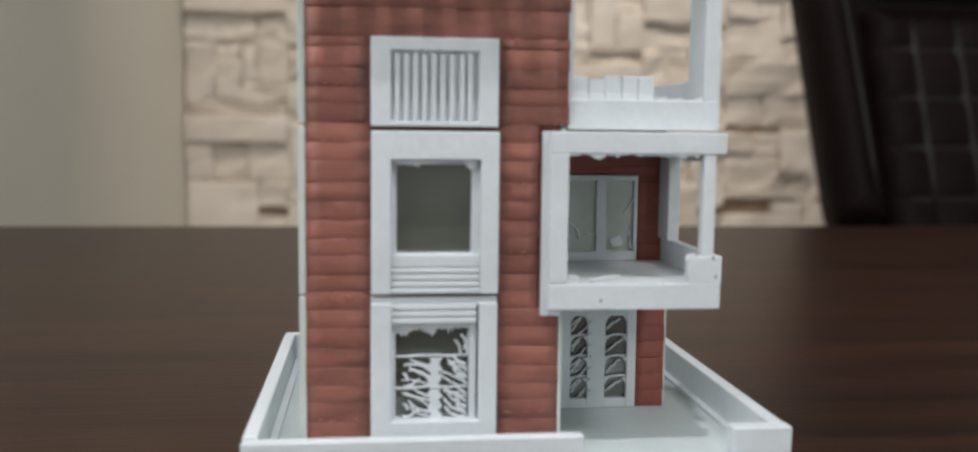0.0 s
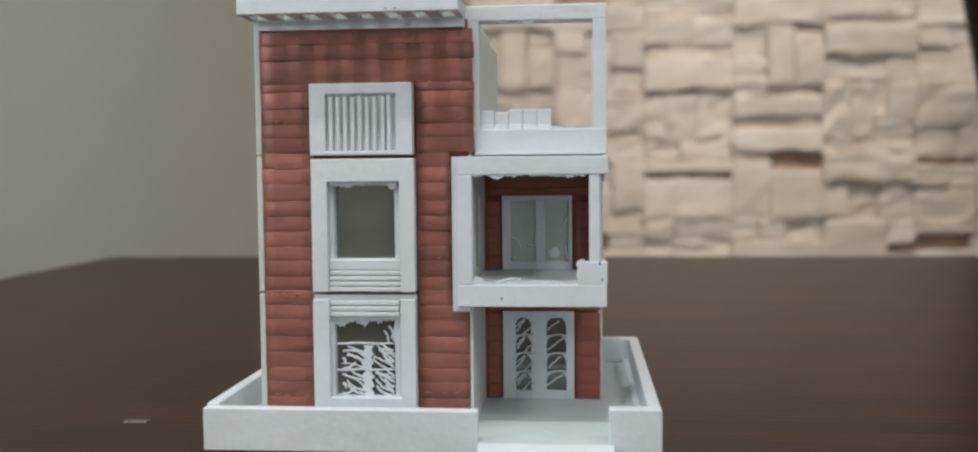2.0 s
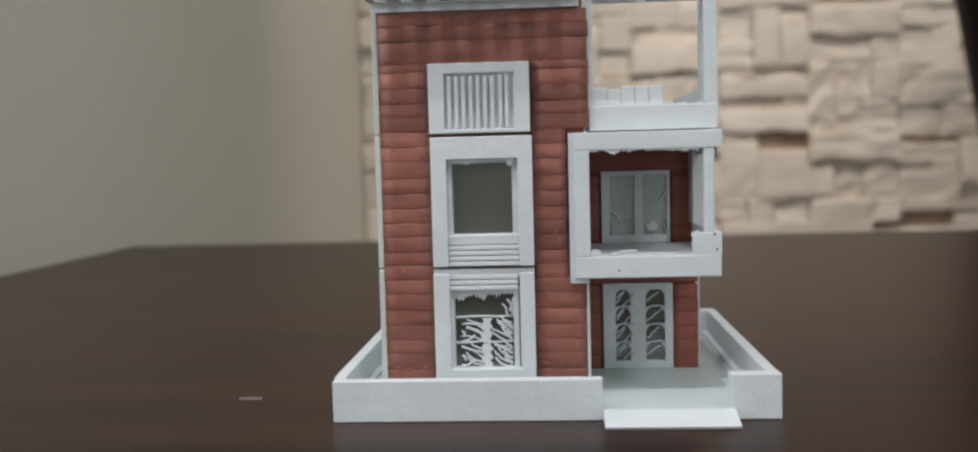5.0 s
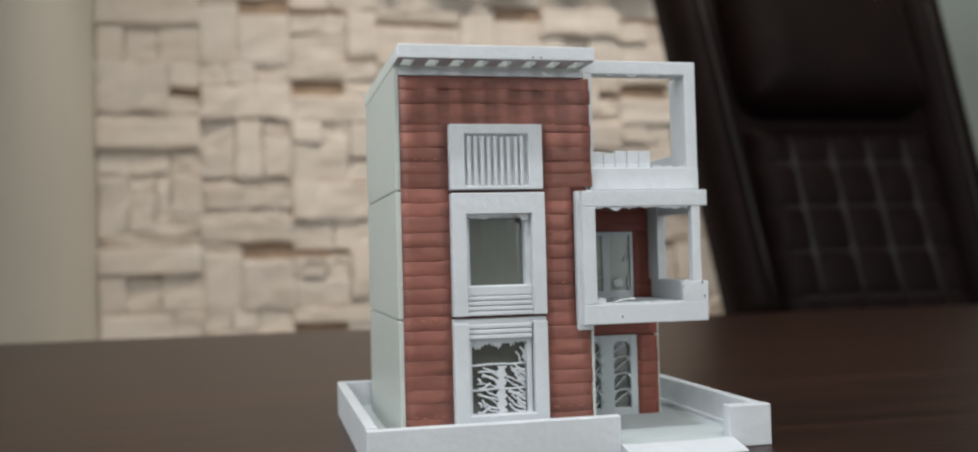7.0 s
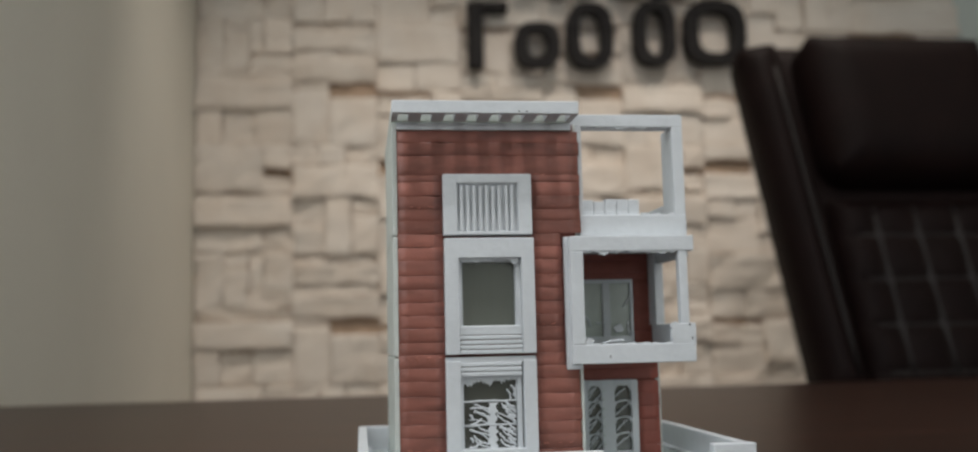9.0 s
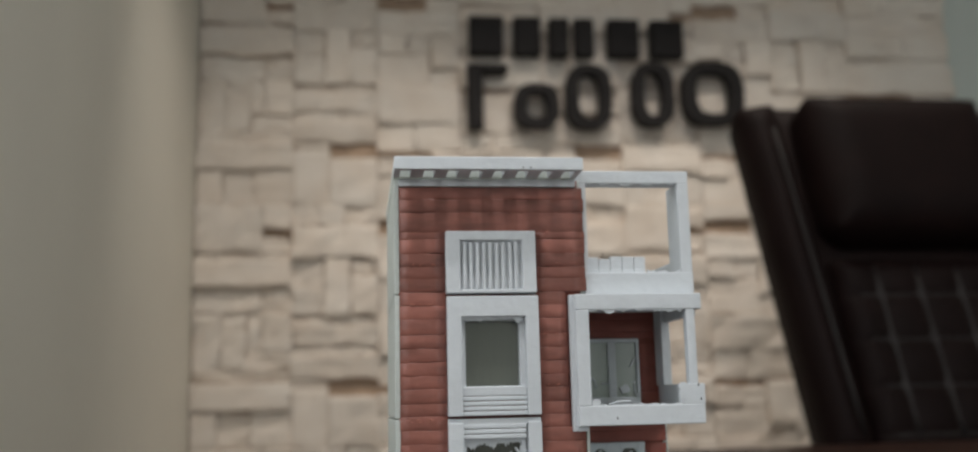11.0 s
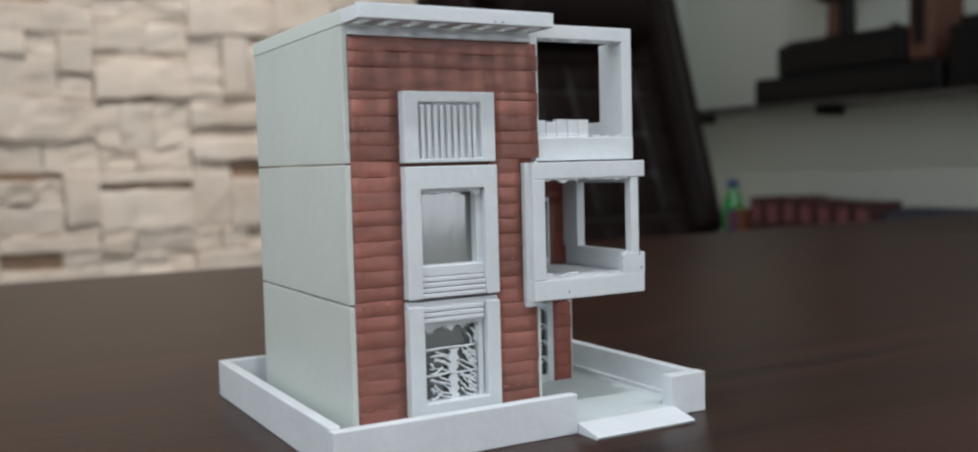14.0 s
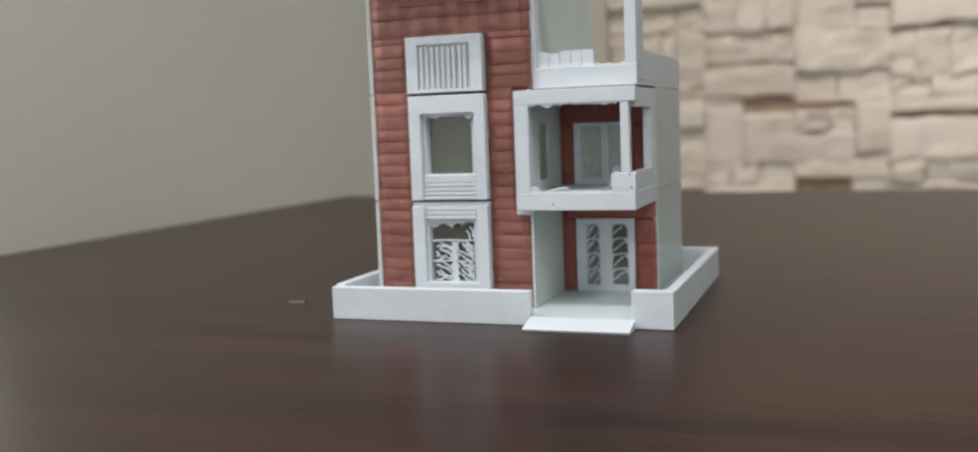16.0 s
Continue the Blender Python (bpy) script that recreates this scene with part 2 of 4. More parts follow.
def prism(outline, y0, y1, bm=None):
    """An outline in x and z, thickened from y0 to y1."""
    bm = bm or bmesh.new()
    front = [bm.verts.new((x, y0, z)) for x, z in outline]
    back = [bm.verts.new((x, y1, z)) for x, z in outline]
    n = len(outline)
    bm.faces.new(front)
    bm.faces.new(back[::-1])
    for i in range(n):
        j = (i + 1) % n
        bm.faces.new((front[j], front[i], back[i], back[j]))
    return bm


def prism_x(outline, x0, x1, bm=None):
    """An outline in y and z, thickened from x0 to x1."""
    bm = bm or bmesh.new()
    front = [bm.verts.new((x0, y, z)) for y, z in outline]
    back = [bm.verts.new((x1, y, z)) for y, z in outline]
    n = len(outline)
    bm.faces.new(front)
    bm.faces.new(back[::-1])
    for i in range(n):
        j = (i + 1) % n
        bm.faces.new((front[j], front[i], back[i], back[j]))
    return bm


def placed(bm, m):
    bmesh.ops.transform(bm, matrix=m, verts=bm.verts[:])
    return bm


def tube(points, radius, sides=6, bm=None, taper=1.0):
    bm = bm or bmesh.new()
    pts = [Vector(p) for p in points]
    rings = []
    for i, p in enumerate(pts):
        d = (pts[min(i + 1, len(pts) - 1)] - pts[max(i - 1, 0)]).normalized()
        side = d.cross(Vector((0, 0, 1)))
        side = side.normalized() if side.length > 1e-4 else Vector((1, 0, 0))
        up = side.cross(d)
        r = radius * (1 + (taper - 1) * i / max(1, len(pts) - 1))
        rings.append([bm.verts.new(p + r * (math.cos(a) * side + math.sin(a) * up)) for a in (2 * math.pi * k / sides for k in range(sides))])
    for a, b in zip(rings, rings[1:]):
        for k in range(sides):
            bm.faces.new((a[k], a[(k + 1) % sides], b[(k + 1) % sides], b[k]))
    bm.faces.new(rings[0][::-1])
    bm.faces.new(rings[-1])
    return bm


def lathe(profile, at, sides=20, bm=None):
    """A turned shape from (radius, height) pairs, standing at the given place."""
    bm = bm or bmesh.new()
    rings = [[bm.verts.new((at[0] + r * math.cos(a), at[1] + r * math.sin(a), at[2] + h))
              for a in (2 * math.pi * k / sides for k in range(sides))] for r, h in profile]
    for a, b in zip(rings, rings[1:]):
        for k in range(sides):
            bm.faces.new((a[k], a[(k + 1) % sides], b[(k + 1) % sides], b[k]))
    bm.faces.new(rings[0][::-1])
    bm.faces.new(rings[-1])
    return bm


def ragged(x0, x1, y0, y1, z_edge, depth, steps, rnd, up=True):
    """A torn plastic lip along x: straight on one side, ragged on the other. Millimetres."""
    s = 1 if up else -1
    top = []
    steps *= 5
    ph = 60 * rnd.random()
    for i in range(steps + 1):
        x = x0 + (x1 - x0) * i / steps
        clump = max(0.0, 0.22 + 0.8 * noise.noise((x * 0.28 + ph, 0.0, z_edge)))
        frill = 0.75 * abs(noise.noise((x * 1.9 + ph, 5.0, z_edge)))
        top.append((x * MM, (z_edge + s * depth * min(1.0, clump + frill)) * MM))
    line = [(x0 * MM, (z_edge - s * 0.3) * MM)] + top + [(x1 * MM, (z_edge - s * 0.3) * MM)]
    return prism(line, y0 * MM, y1 * MM)


# ------------------------------------------------------------------ room shell
def structure(name, bm, mat, label, category):
    return thing(name, bm, mat, label, category, "structure")


T = 0.12
structure("floor", box(WALL_L - T, WALL_R + T, WALL_F - T, WALL_B + T, FLOOR_Z - 0.1, FLOOR_Z), FLOORING, "grey tiled office floor", "floor")
structure("ceiling", box(WALL_L - T, WALL_R + T, WALL_F - T, WALL_B + T, CEIL_Z, CEIL_Z + 0.1), CEILING, "plain white painted office ceiling", "ceiling")
ww = box(WALL_L - T, WALL_L, WALL_F, WIN_Y0, FLOOR_Z, CEIL_Z)
add_box(ww, WALL_L - T, WALL_L, WIN_Y1, WALL_B, FLOOR_Z, CEIL_Z)
add_box(ww, WALL_L - T, WALL_L, WIN_Y0, WIN_Y1, FLOOR_Z, WIN_Z0)
add_box(ww, WALL_L - T, WALL_L, WIN_Y0, WIN_Y1, WIN_Z1, CEIL_Z)
structure("wall_west", ww, BEIGE, "smooth beige painted office wall beside the desk", "wall")
structure("wall_east", box(WALL_R, WALL_R + T, WALL_F, WALL_B, FLOOR_Z, CEIL_Z), PALE, "pale painted office wall behind the shelf", "wall")
ws = box(WALL_L - T, DOOR_X0, WALL_F - T, WALL_F, FLOOR_Z, CEIL_Z)
add_box(ws, DOOR_X1, WALL_R + T, WALL_F - T, WALL_F, FLOOR_Z, CEIL_Z)
add_box(ws, DOOR_X0, DOOR_X1, WALL_F - T, WALL_F, DOOR_Z1, CEIL_Z)
dfm = bmesh.new()
for x0, x1, z0, z1 in ((DOOR_X0, DOOR_X0 + 0.05, FLOOR_Z, DOOR_Z1), (DOOR_X1 - 0.05, DOOR_X1, FLOOR_Z, DOOR_Z1), (DOOR_X0 + 0.05, DOOR_X1 - 0.05, DOOR_Z1 - 0.05, DOOR_Z1)):
    add_box(dfm, x0, x1, WALL_F - 0.105, WALL_F - 0.07, z0, z1)
structure("door_1", dfm, WHITE_SIDE, "white frame of an open doorway to daylight", "door")
structure("wall_south", ws, PALE, "plain pale painted office wall", "wall")
wall_n = structure("wall_north", box(WALL_L - T, WALL_R + T, WALL_B, WALL_B + T, FLOOR_Z, CEIL_Z), PALE, "pale wall partly clad in cream split stone", "wall")
STONE_R = 1.78
wf = bmesh.new()
for y0, y1, z0, z1 in ((WIN_Y0, WIN_Y0 + 0.05, WIN_Z0, WIN_Z1), (WIN_Y1 - 0.05, WIN_Y1, WIN_Z0, WIN_Z1),
                       (WIN_Y0 + 0.05, WIN_Y1 - 0.05, WIN_Z0, WIN_Z0 + 0.05), (WIN_Y0 + 0.05, WIN_Y1 - 0.05, WIN_Z1 - 0.05, WIN_Z1)):
    add_box(wf, WALL_L - 0.105, WALL_L - 0.07, y0, y1, z0, z1)
structure("window_1", wf, WHITE_SIDE, "white window frame open to the daylight", "window")
part("mortar_bed", box(WALL_L + 0.002, STONE_R, WALL_B - 0.012, WALL_B - 0.002, FLOOR_Z + 0.002, CEIL_Z - 0.002), MORTAR_SHADE, wall_n, "brown mortar bed behind the stones, its bare strips standing in for shade")

# ceiling fittings that light the room
for px, py, side, _ in PANELS:
    hs = side / 2
    lamp = empty("ceiling_light", (px, py, CEIL_Z))
    tagged(lamp, "square white flush ceiling light panel, switched on", "ceiling light", "ceiling light panels")
    fr = bmesh.new()
    for a in (-1, 1):
        add_box(fr, px + a * (hs + 0.02) - 0.012, px + a * (hs + 0.02) + 0.012, py - hs - 0.032, py + hs + 0.032, CEIL_Z - 0.03, CEIL_Z - 0.001, 0.003)
        add_box(fr, px - hs - 0.007, px + hs + 0.007, py + a * (hs + 0.02) - 0.012, py + a * (hs + 0.02) + 0.012, CEIL_Z - 0.03, CEIL_Z - 0.001, 0.003)
    part("frame", fr, WHITE_SIDE, lamp)
    part("diffuser", box(px - hs - 0.006, px + hs + 0.006, py - hs - 0.006, py + hs + 0.006, CEIL_Z - 0.02, CEIL_Z - 0.004), DIFFUSER, lamp)
for sx in SPOTS:
    spot = empty("ceiling_spotlight", (sx, SPOT_Y, CEIL_Z))
    tagged(spot, "small round warm ceiling spotlight washing the stone wall", "spotlight", "wall washing spotlights")
    part("ring", lathe([(0.05, -0.03), (0.055, -0.02), (0.055, -0.001), (0.03, -0.001)], (sx, SPOT_Y, CEIL_Z), 24), CHROME, spot)

# ------------------------------------------------------------------ desk
DX0, DX1, DY0, DY1 = -0.383, 1.75, -0.75, 0.912
desk = tagged(empty("desk", (0.6, 0.1, FLOOR_Z)), "large dark walnut office desk with a glossy top", "desk")
part("desk_top", box(DX0, DX1, DY0, DY1, -0.046, -0.001, 0.003, 2), WOOD, desk)
for lx in (DX0 + 0.05, DX1 - 0.09):
    part("side_panel", box(lx, lx + 0.04, DY0 + 0.06, DY1 - 0.06, FLOOR_Z, -0.046, 0.002), WOOD, desk)
part("modesty_panel", box(DX0 + 0.09, DX1 - 0.09, DY0 + 0.2, DY0 + 0.225, FLOOR_Z + 0.15, -0.046, 0.002), WOOD, desk)

# ------------------------------------------------------------------ model house
rnd = random.Random(4)
house = tagged(empty("model_house", (0.039, 0.307, -0.001)),
               "three-storey white and brick-red printed plastic model house on a desk", "model house")

# base tray: floor plate, low boundary walls with a gap for the ramp
BX0, BX1, BY0, BY1, PT = -31.5, 108.2, 243.5, 374.0, 2.5
part("base_plate", mbox(BX0, BX1, BY0, BY1, -1.0, PT), FLOOR_PLASTIC, house)
WT, WH = 3.6, 13.0
part("boundary_wall", mbox(BX0 - 0.3, 53.5, BY0 - 0.3, BY0 + WT, -1.0, WH - 0.7, 0.4), WHITE, house)
part("boundary_wall", mbox(92.8, BX1 + 0.3, BY0 - 0.3, BY0 + WT + 1.2, -1.0, WH + 0.3, 0.4), WHITE, house)
part("boundary_wall", mbox(BX0 - 0.3, BX0 + WT, BY0 + WT, BY1 - WT, -1.0, WH, 0.4), WHITE, house)
part("boundary_wall", mbox(BX1 - WT, BX1 + 0.3, BY0 + WT + 1.2, BY1 - WT, -1.0, WH, 0.4), WHITE, house)
part("boundary_wall", mbox(BX0, BX1, BY1 - WT, BY1, PT, WH, 0.4), WHITE, house)
for x0, x1, y0, y1 in ((BX0 + WT, BX0 + WT + 2.2, BY0 + WT, BY1 - WT), (BX1 - WT - 2.2, BX1 - WT, BY0 + WT + 1.2, BY1 - WT)):
    part("wall_footing", mbox(x0, x1, y0, y1, PT, PT + 1.3, 0.2), WHITE, house)
part("ramp", prism_x([(243.4 * MM, -0.95 * MM), (232.6 * MM, -0.95 * MM), (232.2 * MM, -0.1 * MM), (233.0 * MM, 0.3 * MM), (243.4 * MM, PT * MM)], 53.6 * MM, 94.2 * MM), WHITE, house)

# tower storeys: side, back and inner walls with a thin open joint between storeys
TX0, TX1, TY0, TY1 = -18.6, 50.6, 260.4, 352.0
BACK_R = 364.0
STOREYS = [(PT, 45.6), (46.2, 89.5), (90.0, 132.0)]
for i, (z0, z1) in enumerate(STOREYS):
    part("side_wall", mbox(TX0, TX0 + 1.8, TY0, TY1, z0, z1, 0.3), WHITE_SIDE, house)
    part("back_wall", mbox(TX0 + 1.8, TX1 - 1, TY1 - 1.2, TY1, z0, z1, 0.1), WHITE_THIN, house)
    if i == 1:
        w = mbox(TX1 - 1, TX1, TY0, 272, z0, z1, 0.2)
        add_mbox(w, TX1 - 1, TX1, 272, 284, z0, 53, 0.1)
        add_mbox(w, TX1 - 1, TX1, 272, 284, 76, z1, 0.1)
        add_mbox(w, TX1 - 1, TX1, 284, BACK_R, z0, z1, 0.2)
        part("inner_wall", w, WHITE_SIDE, house)
    else:
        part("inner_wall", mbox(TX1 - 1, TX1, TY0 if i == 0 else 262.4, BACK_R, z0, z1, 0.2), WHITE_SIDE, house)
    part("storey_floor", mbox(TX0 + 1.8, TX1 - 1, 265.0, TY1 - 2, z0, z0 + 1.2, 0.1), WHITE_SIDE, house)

# tower front wall behind the siding, with its two window openings
f = mbox(TX0 + 1.8, 5.0, 262.4, 265.0, PT, 132.0, 0.1)
add_mbox(f, 28.0, TX1 - 1, 262.4, 265.0, PT, 132.0, 0.1)
add_mbox(f, 5.0, 28.0, 262.4, 265.0, PT, 12.5, 0.05)
add_mbox(f, 5.0, 28.0, 262.4, 265.0, 39.0, 56.0, 0.05)
add_mbox(f, 5.0, 28.0, 262.4, 265.0, 81.5, 132.0, 0.05)
facade = part("facade", f, JOINT, house, "dark backing behind the red siding")


def strip(x0, x1, z0, z1, y_face, thick, mat, parent, name="siding_board"):
    """One lapped siding board with slightly wavy edges and face. Millimetres."""
    n = max(3, int((x1 - x0) / 4.0))
    bm = bmesh.new()
    rows = []
    ph = rnd.random() * 50
    for i in range(n + 1):
        x = x0 + (x1 - x0) * i / n
        wav = 0.42 * noise.noise((x * 0.13 + ph, z0, 0.0)) + 0.22 * noise.noise((x * 0.5, ph, z0))
        lo, hi = z0 + wav * 0.6 + 0.01, z1 + wav * 0.6
        jut = 0.26 * noise.noise((x * 0.2, ph, 3.0))
        e = 0.0
        if i in (0, n):
            e = 0.5 * (rnd.random() - 0.5)
        prof = [(y_face + thick, lo), (y_face + 0.03 - jut, lo + 0.03), (y_face - 0.06 - jut, lo + 0.22),
                (y_face - 0.03 - jut, (lo + hi) / 2), (y_face - 0.5 * jut, hi - 0.25), (y_face + 0.05, hi - 0.01), (y_face + thick, hi)]
        rows.append([bm.verts.new(((x + e) * MM, y * MM, z * MM)) for y, z in prof])
    for a, b in zip(rows, rows[1:]):
        for k in range(len(a)):
            bm.faces.new((a[k], a[(k + 1) % len(a)], b[(k + 1) % len(a)], b[k]))
    bm.faces.new(rows[0][::-1])
    bm.faces.new(rows[-1])
    return part(name, bm, mat, parent, smooth=True)


COURSES = 26
ZB, ZT = PT + 0.2, 129.0
pitch_z = (ZT - ZB) / COURSES
edges = [ZB]
for k in range(1, COURSES):
    edges.append(ZB + k * pitch_z + 1.0 * (rnd.random() - 0.5))
edges.append(ZT)
near = min(range(len(edges)), key=lambda k: abs(edges[k] - 112.3))
edges[near] = 112.35
for z0, z1 in zip(edges, edges[1:]):
    mid = (z0 + z1) / 2
    if mid > 112.2:
        strip(-16.9, 51.2, z0, z1, 260.6, 1.6, RED, facade)
        continue
    strip(-16.9, -0.15, z0, z1, 260.6, 1.6, RED, facade)
    right = 49.4 if mid < 40.0 else 51.2 if mid > 89.0 else 43.7
    strip(33.0, right, z0, z1, 260.6, 1.6, RED, facade)
BEAD = printed("pale_red_plastic", (0.52, 0.20, 0.14), rough=0.45)
for bx0, bx1, bz in ((-14, -4, 12.6), (-13, -3, 44.8), (-14.5, -2, 45.6), (-13, -4, 86.0), (-12, -1, 100.4), (35, 48, 14.0), (40, 48, 100.8), (34, 37, 112.6), (35, 43, 75.0), (36, 42, 57.0)):
    x = bx0
    while x < bx1:
        w = 0.6 + 1.6 * rnd.random()
        pts = [((x + w * q / 4) * MM, (260.25 + 0.2 * rnd.random()) * MM, (bz + 0.5 * noise.noise((x, q * 0.4, bz))) * MM) for q in range(5)]
        part("stray_bead", tube(pts, (0.10 + 0.10 * rnd.random()) * MM, 5, taper=0.6), BEAD, facade, smooth=True)
        x += w + 1.2 + 2.6 * rnd.random()
part("lintel", mbox(TX0 + 1.8, 48.6, 259.8, 262.4, 129.2, 132.0, 0.2), WHITE, house)

# roof slab with a slotted overhang
RX0, RX1, RY0, RZ0, RZ1 = -18.9, 48.6, 245.3, 132.2, 136.9
part("roof", mbox(RX0, RX1, 259.0, TY1 + 0.6, RZ0, RZ1, 0.35), WHITE_SIDE, house)
part("fascia", mbox(RX0, RX1, RY0, 248.0, RZ0, RZ1, 0.35), WHITE, house)
slots = 8
pitch_x = (RX1 - RX0) / slots
for k in range(slots + 1):
    c = RX0 + k * pitch_x
    a, b = max(RX0, c - 2.3), min(RX1, c + 2.3)
    part("overhang_slat", mbox(a, b, 248.0, 259.0, RZ0, RZ1 - 0.4, 0.15), WHITE, house)
for mx in (26.5, 29.2):
    part("print_mark", mbox(mx, mx + 0.7, RY0 - 0.06, RY0 + 0.2, 132.9, 133.3, 0.05, 1), MARK, house)


# window units of the tower front, proud of the siding
def frame_bars(x0, x1, z0, z1, ix0, ix1, iz0, iz1, y0, y1, bevel=0.3):
    """A picture-frame or, open below, an upturned U, as one closed mesh."""
    if iz0 <= z0:
        line = [(x0, z0), (ix0, z0), (ix0, iz1), (ix1, iz1), (ix1, z0), (x1, z0), (x1, z1), (x0, z1)]
        bm = prism([(x * MM, z * MM) for x, z in line], y0 * MM, y1 * MM)
    else:
        bm = bmesh.new()
        loops = [[bm.verts.new((x * MM, y * MM, z * MM)) for x, z in ((a0, c0), (a1, c0), (a1, c1), (a0, c1))]
                 for y in (y0, y1) for a0, a1, c0, c1 in ((x0, x1, z0, z1), (ix0, ix1, iz0, iz1))]
        of, inf, ob_, ib = loops
        for k in range(4):
            j = (k + 1) % 4
            bm.faces.new((of[k], of[j], inf[j], inf[k]))
            bm.faces.new((ob_[j], ob_[k], ib[k], ib[j]))
            bm.faces.new((of[j], of[k], ob_[k], ob_[j]))
            bm.faces.new((inf[k], inf[j], ib[j], ib[k]))
    bmesh.ops.recalc_face_normals(bm, faces=bm.faces[:])
    sharp = [e for e in bm.edges if len(e.link_faces) == 2 and e.calc_face_angle() > 0.5]
    bmesh.ops.bevel(bm, geom=sharp, offset=bevel * MM, segments=2, affect="EDGES", profile=0.5)
    return bm


# louvred vent on the top storey
vent = part("vent_unit", frame_bars(-0.2, 32.4, 89.7, 112.2, 4.9, 27.3, 91.0, 108.8, 256.8, 262.4), WHITE, house)
part("vent_back", mbox(4.7, 27.5, 258.5, 262.3, 90.8, 109.0, 0.1), WHITE, vent)
for k in range(9):
    sx = 6.5 + k * 2.32 + (0.35 if k == 7 else 0)
    part("louvre", mbox(sx - 0.62, sx + 0.62, 256.9 + 0.25 * rnd.random(), 258.5, 91.0, 107.6 + 0.5 * rnd.random(), 0.3), WHITE, vent)
part("torn_lip", ragged(5.4, 26.9, 257.3, 258.6, 108.9, 1.2, 18, rnd, up=False), WHITE, vent)

# middle window: deep frame, stepped sill, torn lip at the head
mid_win = part("window_unit", frame_bars(-0.1, 32.8, 46.5, 88.6, 5.0, 28.0, 46.5, 81.3, 256.8, 262.4), WHITE, house)
part("inner_frame", frame_bars(5.0, 28.0, 55.5, 81.3, 6.4, 26.0, 56.8, 80.0, 259.6, 263.8, 0.2), WHITE, mid_win)
part("sill", mbox(5.0, 28.0, 258.3, 263.0, 53.4, 56.6, 0.25), WHITE, mid_win)
for k in range(4):
    z = 46.6 + k * 1.72
    part("sill_step", mbox(5.0, 28.0, 257.4 + k * 0.2, 262.5, z, z + 1.45, 0.3), WHITE, mid_win)
part("torn_lip", ragged(5.2, 27.0, 258.2, 259.6, 81.0, 2.2, 16, rnd, up=False), WHITE, mid_win)

part("pane", mbox(5.8, 26.6, 263.2, 263.6, 56.2, 80.6, 0.02, 1), FILM, mid_win, "dark grey glossy film pane")

# ground window: side posts, stepped head, bars and branching plastic tracery
low_win = part("window_unit", placed(frame_bars(-0.2, 32.7, PT, 44.2, 4.6, 27.4, PT, 33.9, 256.8, 262.4), Matrix.Translation((0.0325, 0, 0.0467)) @ Matrix.Rotation(math.pi, 4, "Y")), WHITE, house)
part("head", mbox(-0.2, 32.7, 258.4, 262.4, 43.4, 45.6, 0.3), WHITE, low_win)
for k in range(3):
    z = 38.6 + k * 1.75
    part("head_step", mbox(4.6, 27.4, 257.9 + 0.15 * k, 262.4, z, z + 1.5, 0.3), WHITE, low_win)
part("inner_frame", frame_bars(4.6, 27.4, 12.0, 38.8, 6.2, 25.6, 12.9, 37.4, 259.4, 263.0, 0.2), WHITE, low_win)
part("torn_lip", ragged(6.0, 25.4, 259.8, 261.0, 37.4, 2.6, 14, rnd, up=False), WHITE, low_win)


def strand(p0, p1, sag, radius, y, parent, name="strand"):
    pts = []
    n = 7
    for i in range(n + 1):
        s = i / n
        x = p0[0] + (p1[0] - p0[0]) * s + sag * math.sin(s * math.pi) * 0.6 + 0.40 * (rnd.random() - 0.5)
        z = p0[1] + (p1[1] - p0[1]) * s + sag * math.sin(s * math.pi) + 0.36 * (rnd.random() - 0.5)
        pts.append((x * MM, (y + 0.15 * (rnd.random() - 0.5)) * MM, z * MM))
    return part(name, tube(pts, radius * MM, 5, taper=0.8), WHITE, parent, smooth=True)


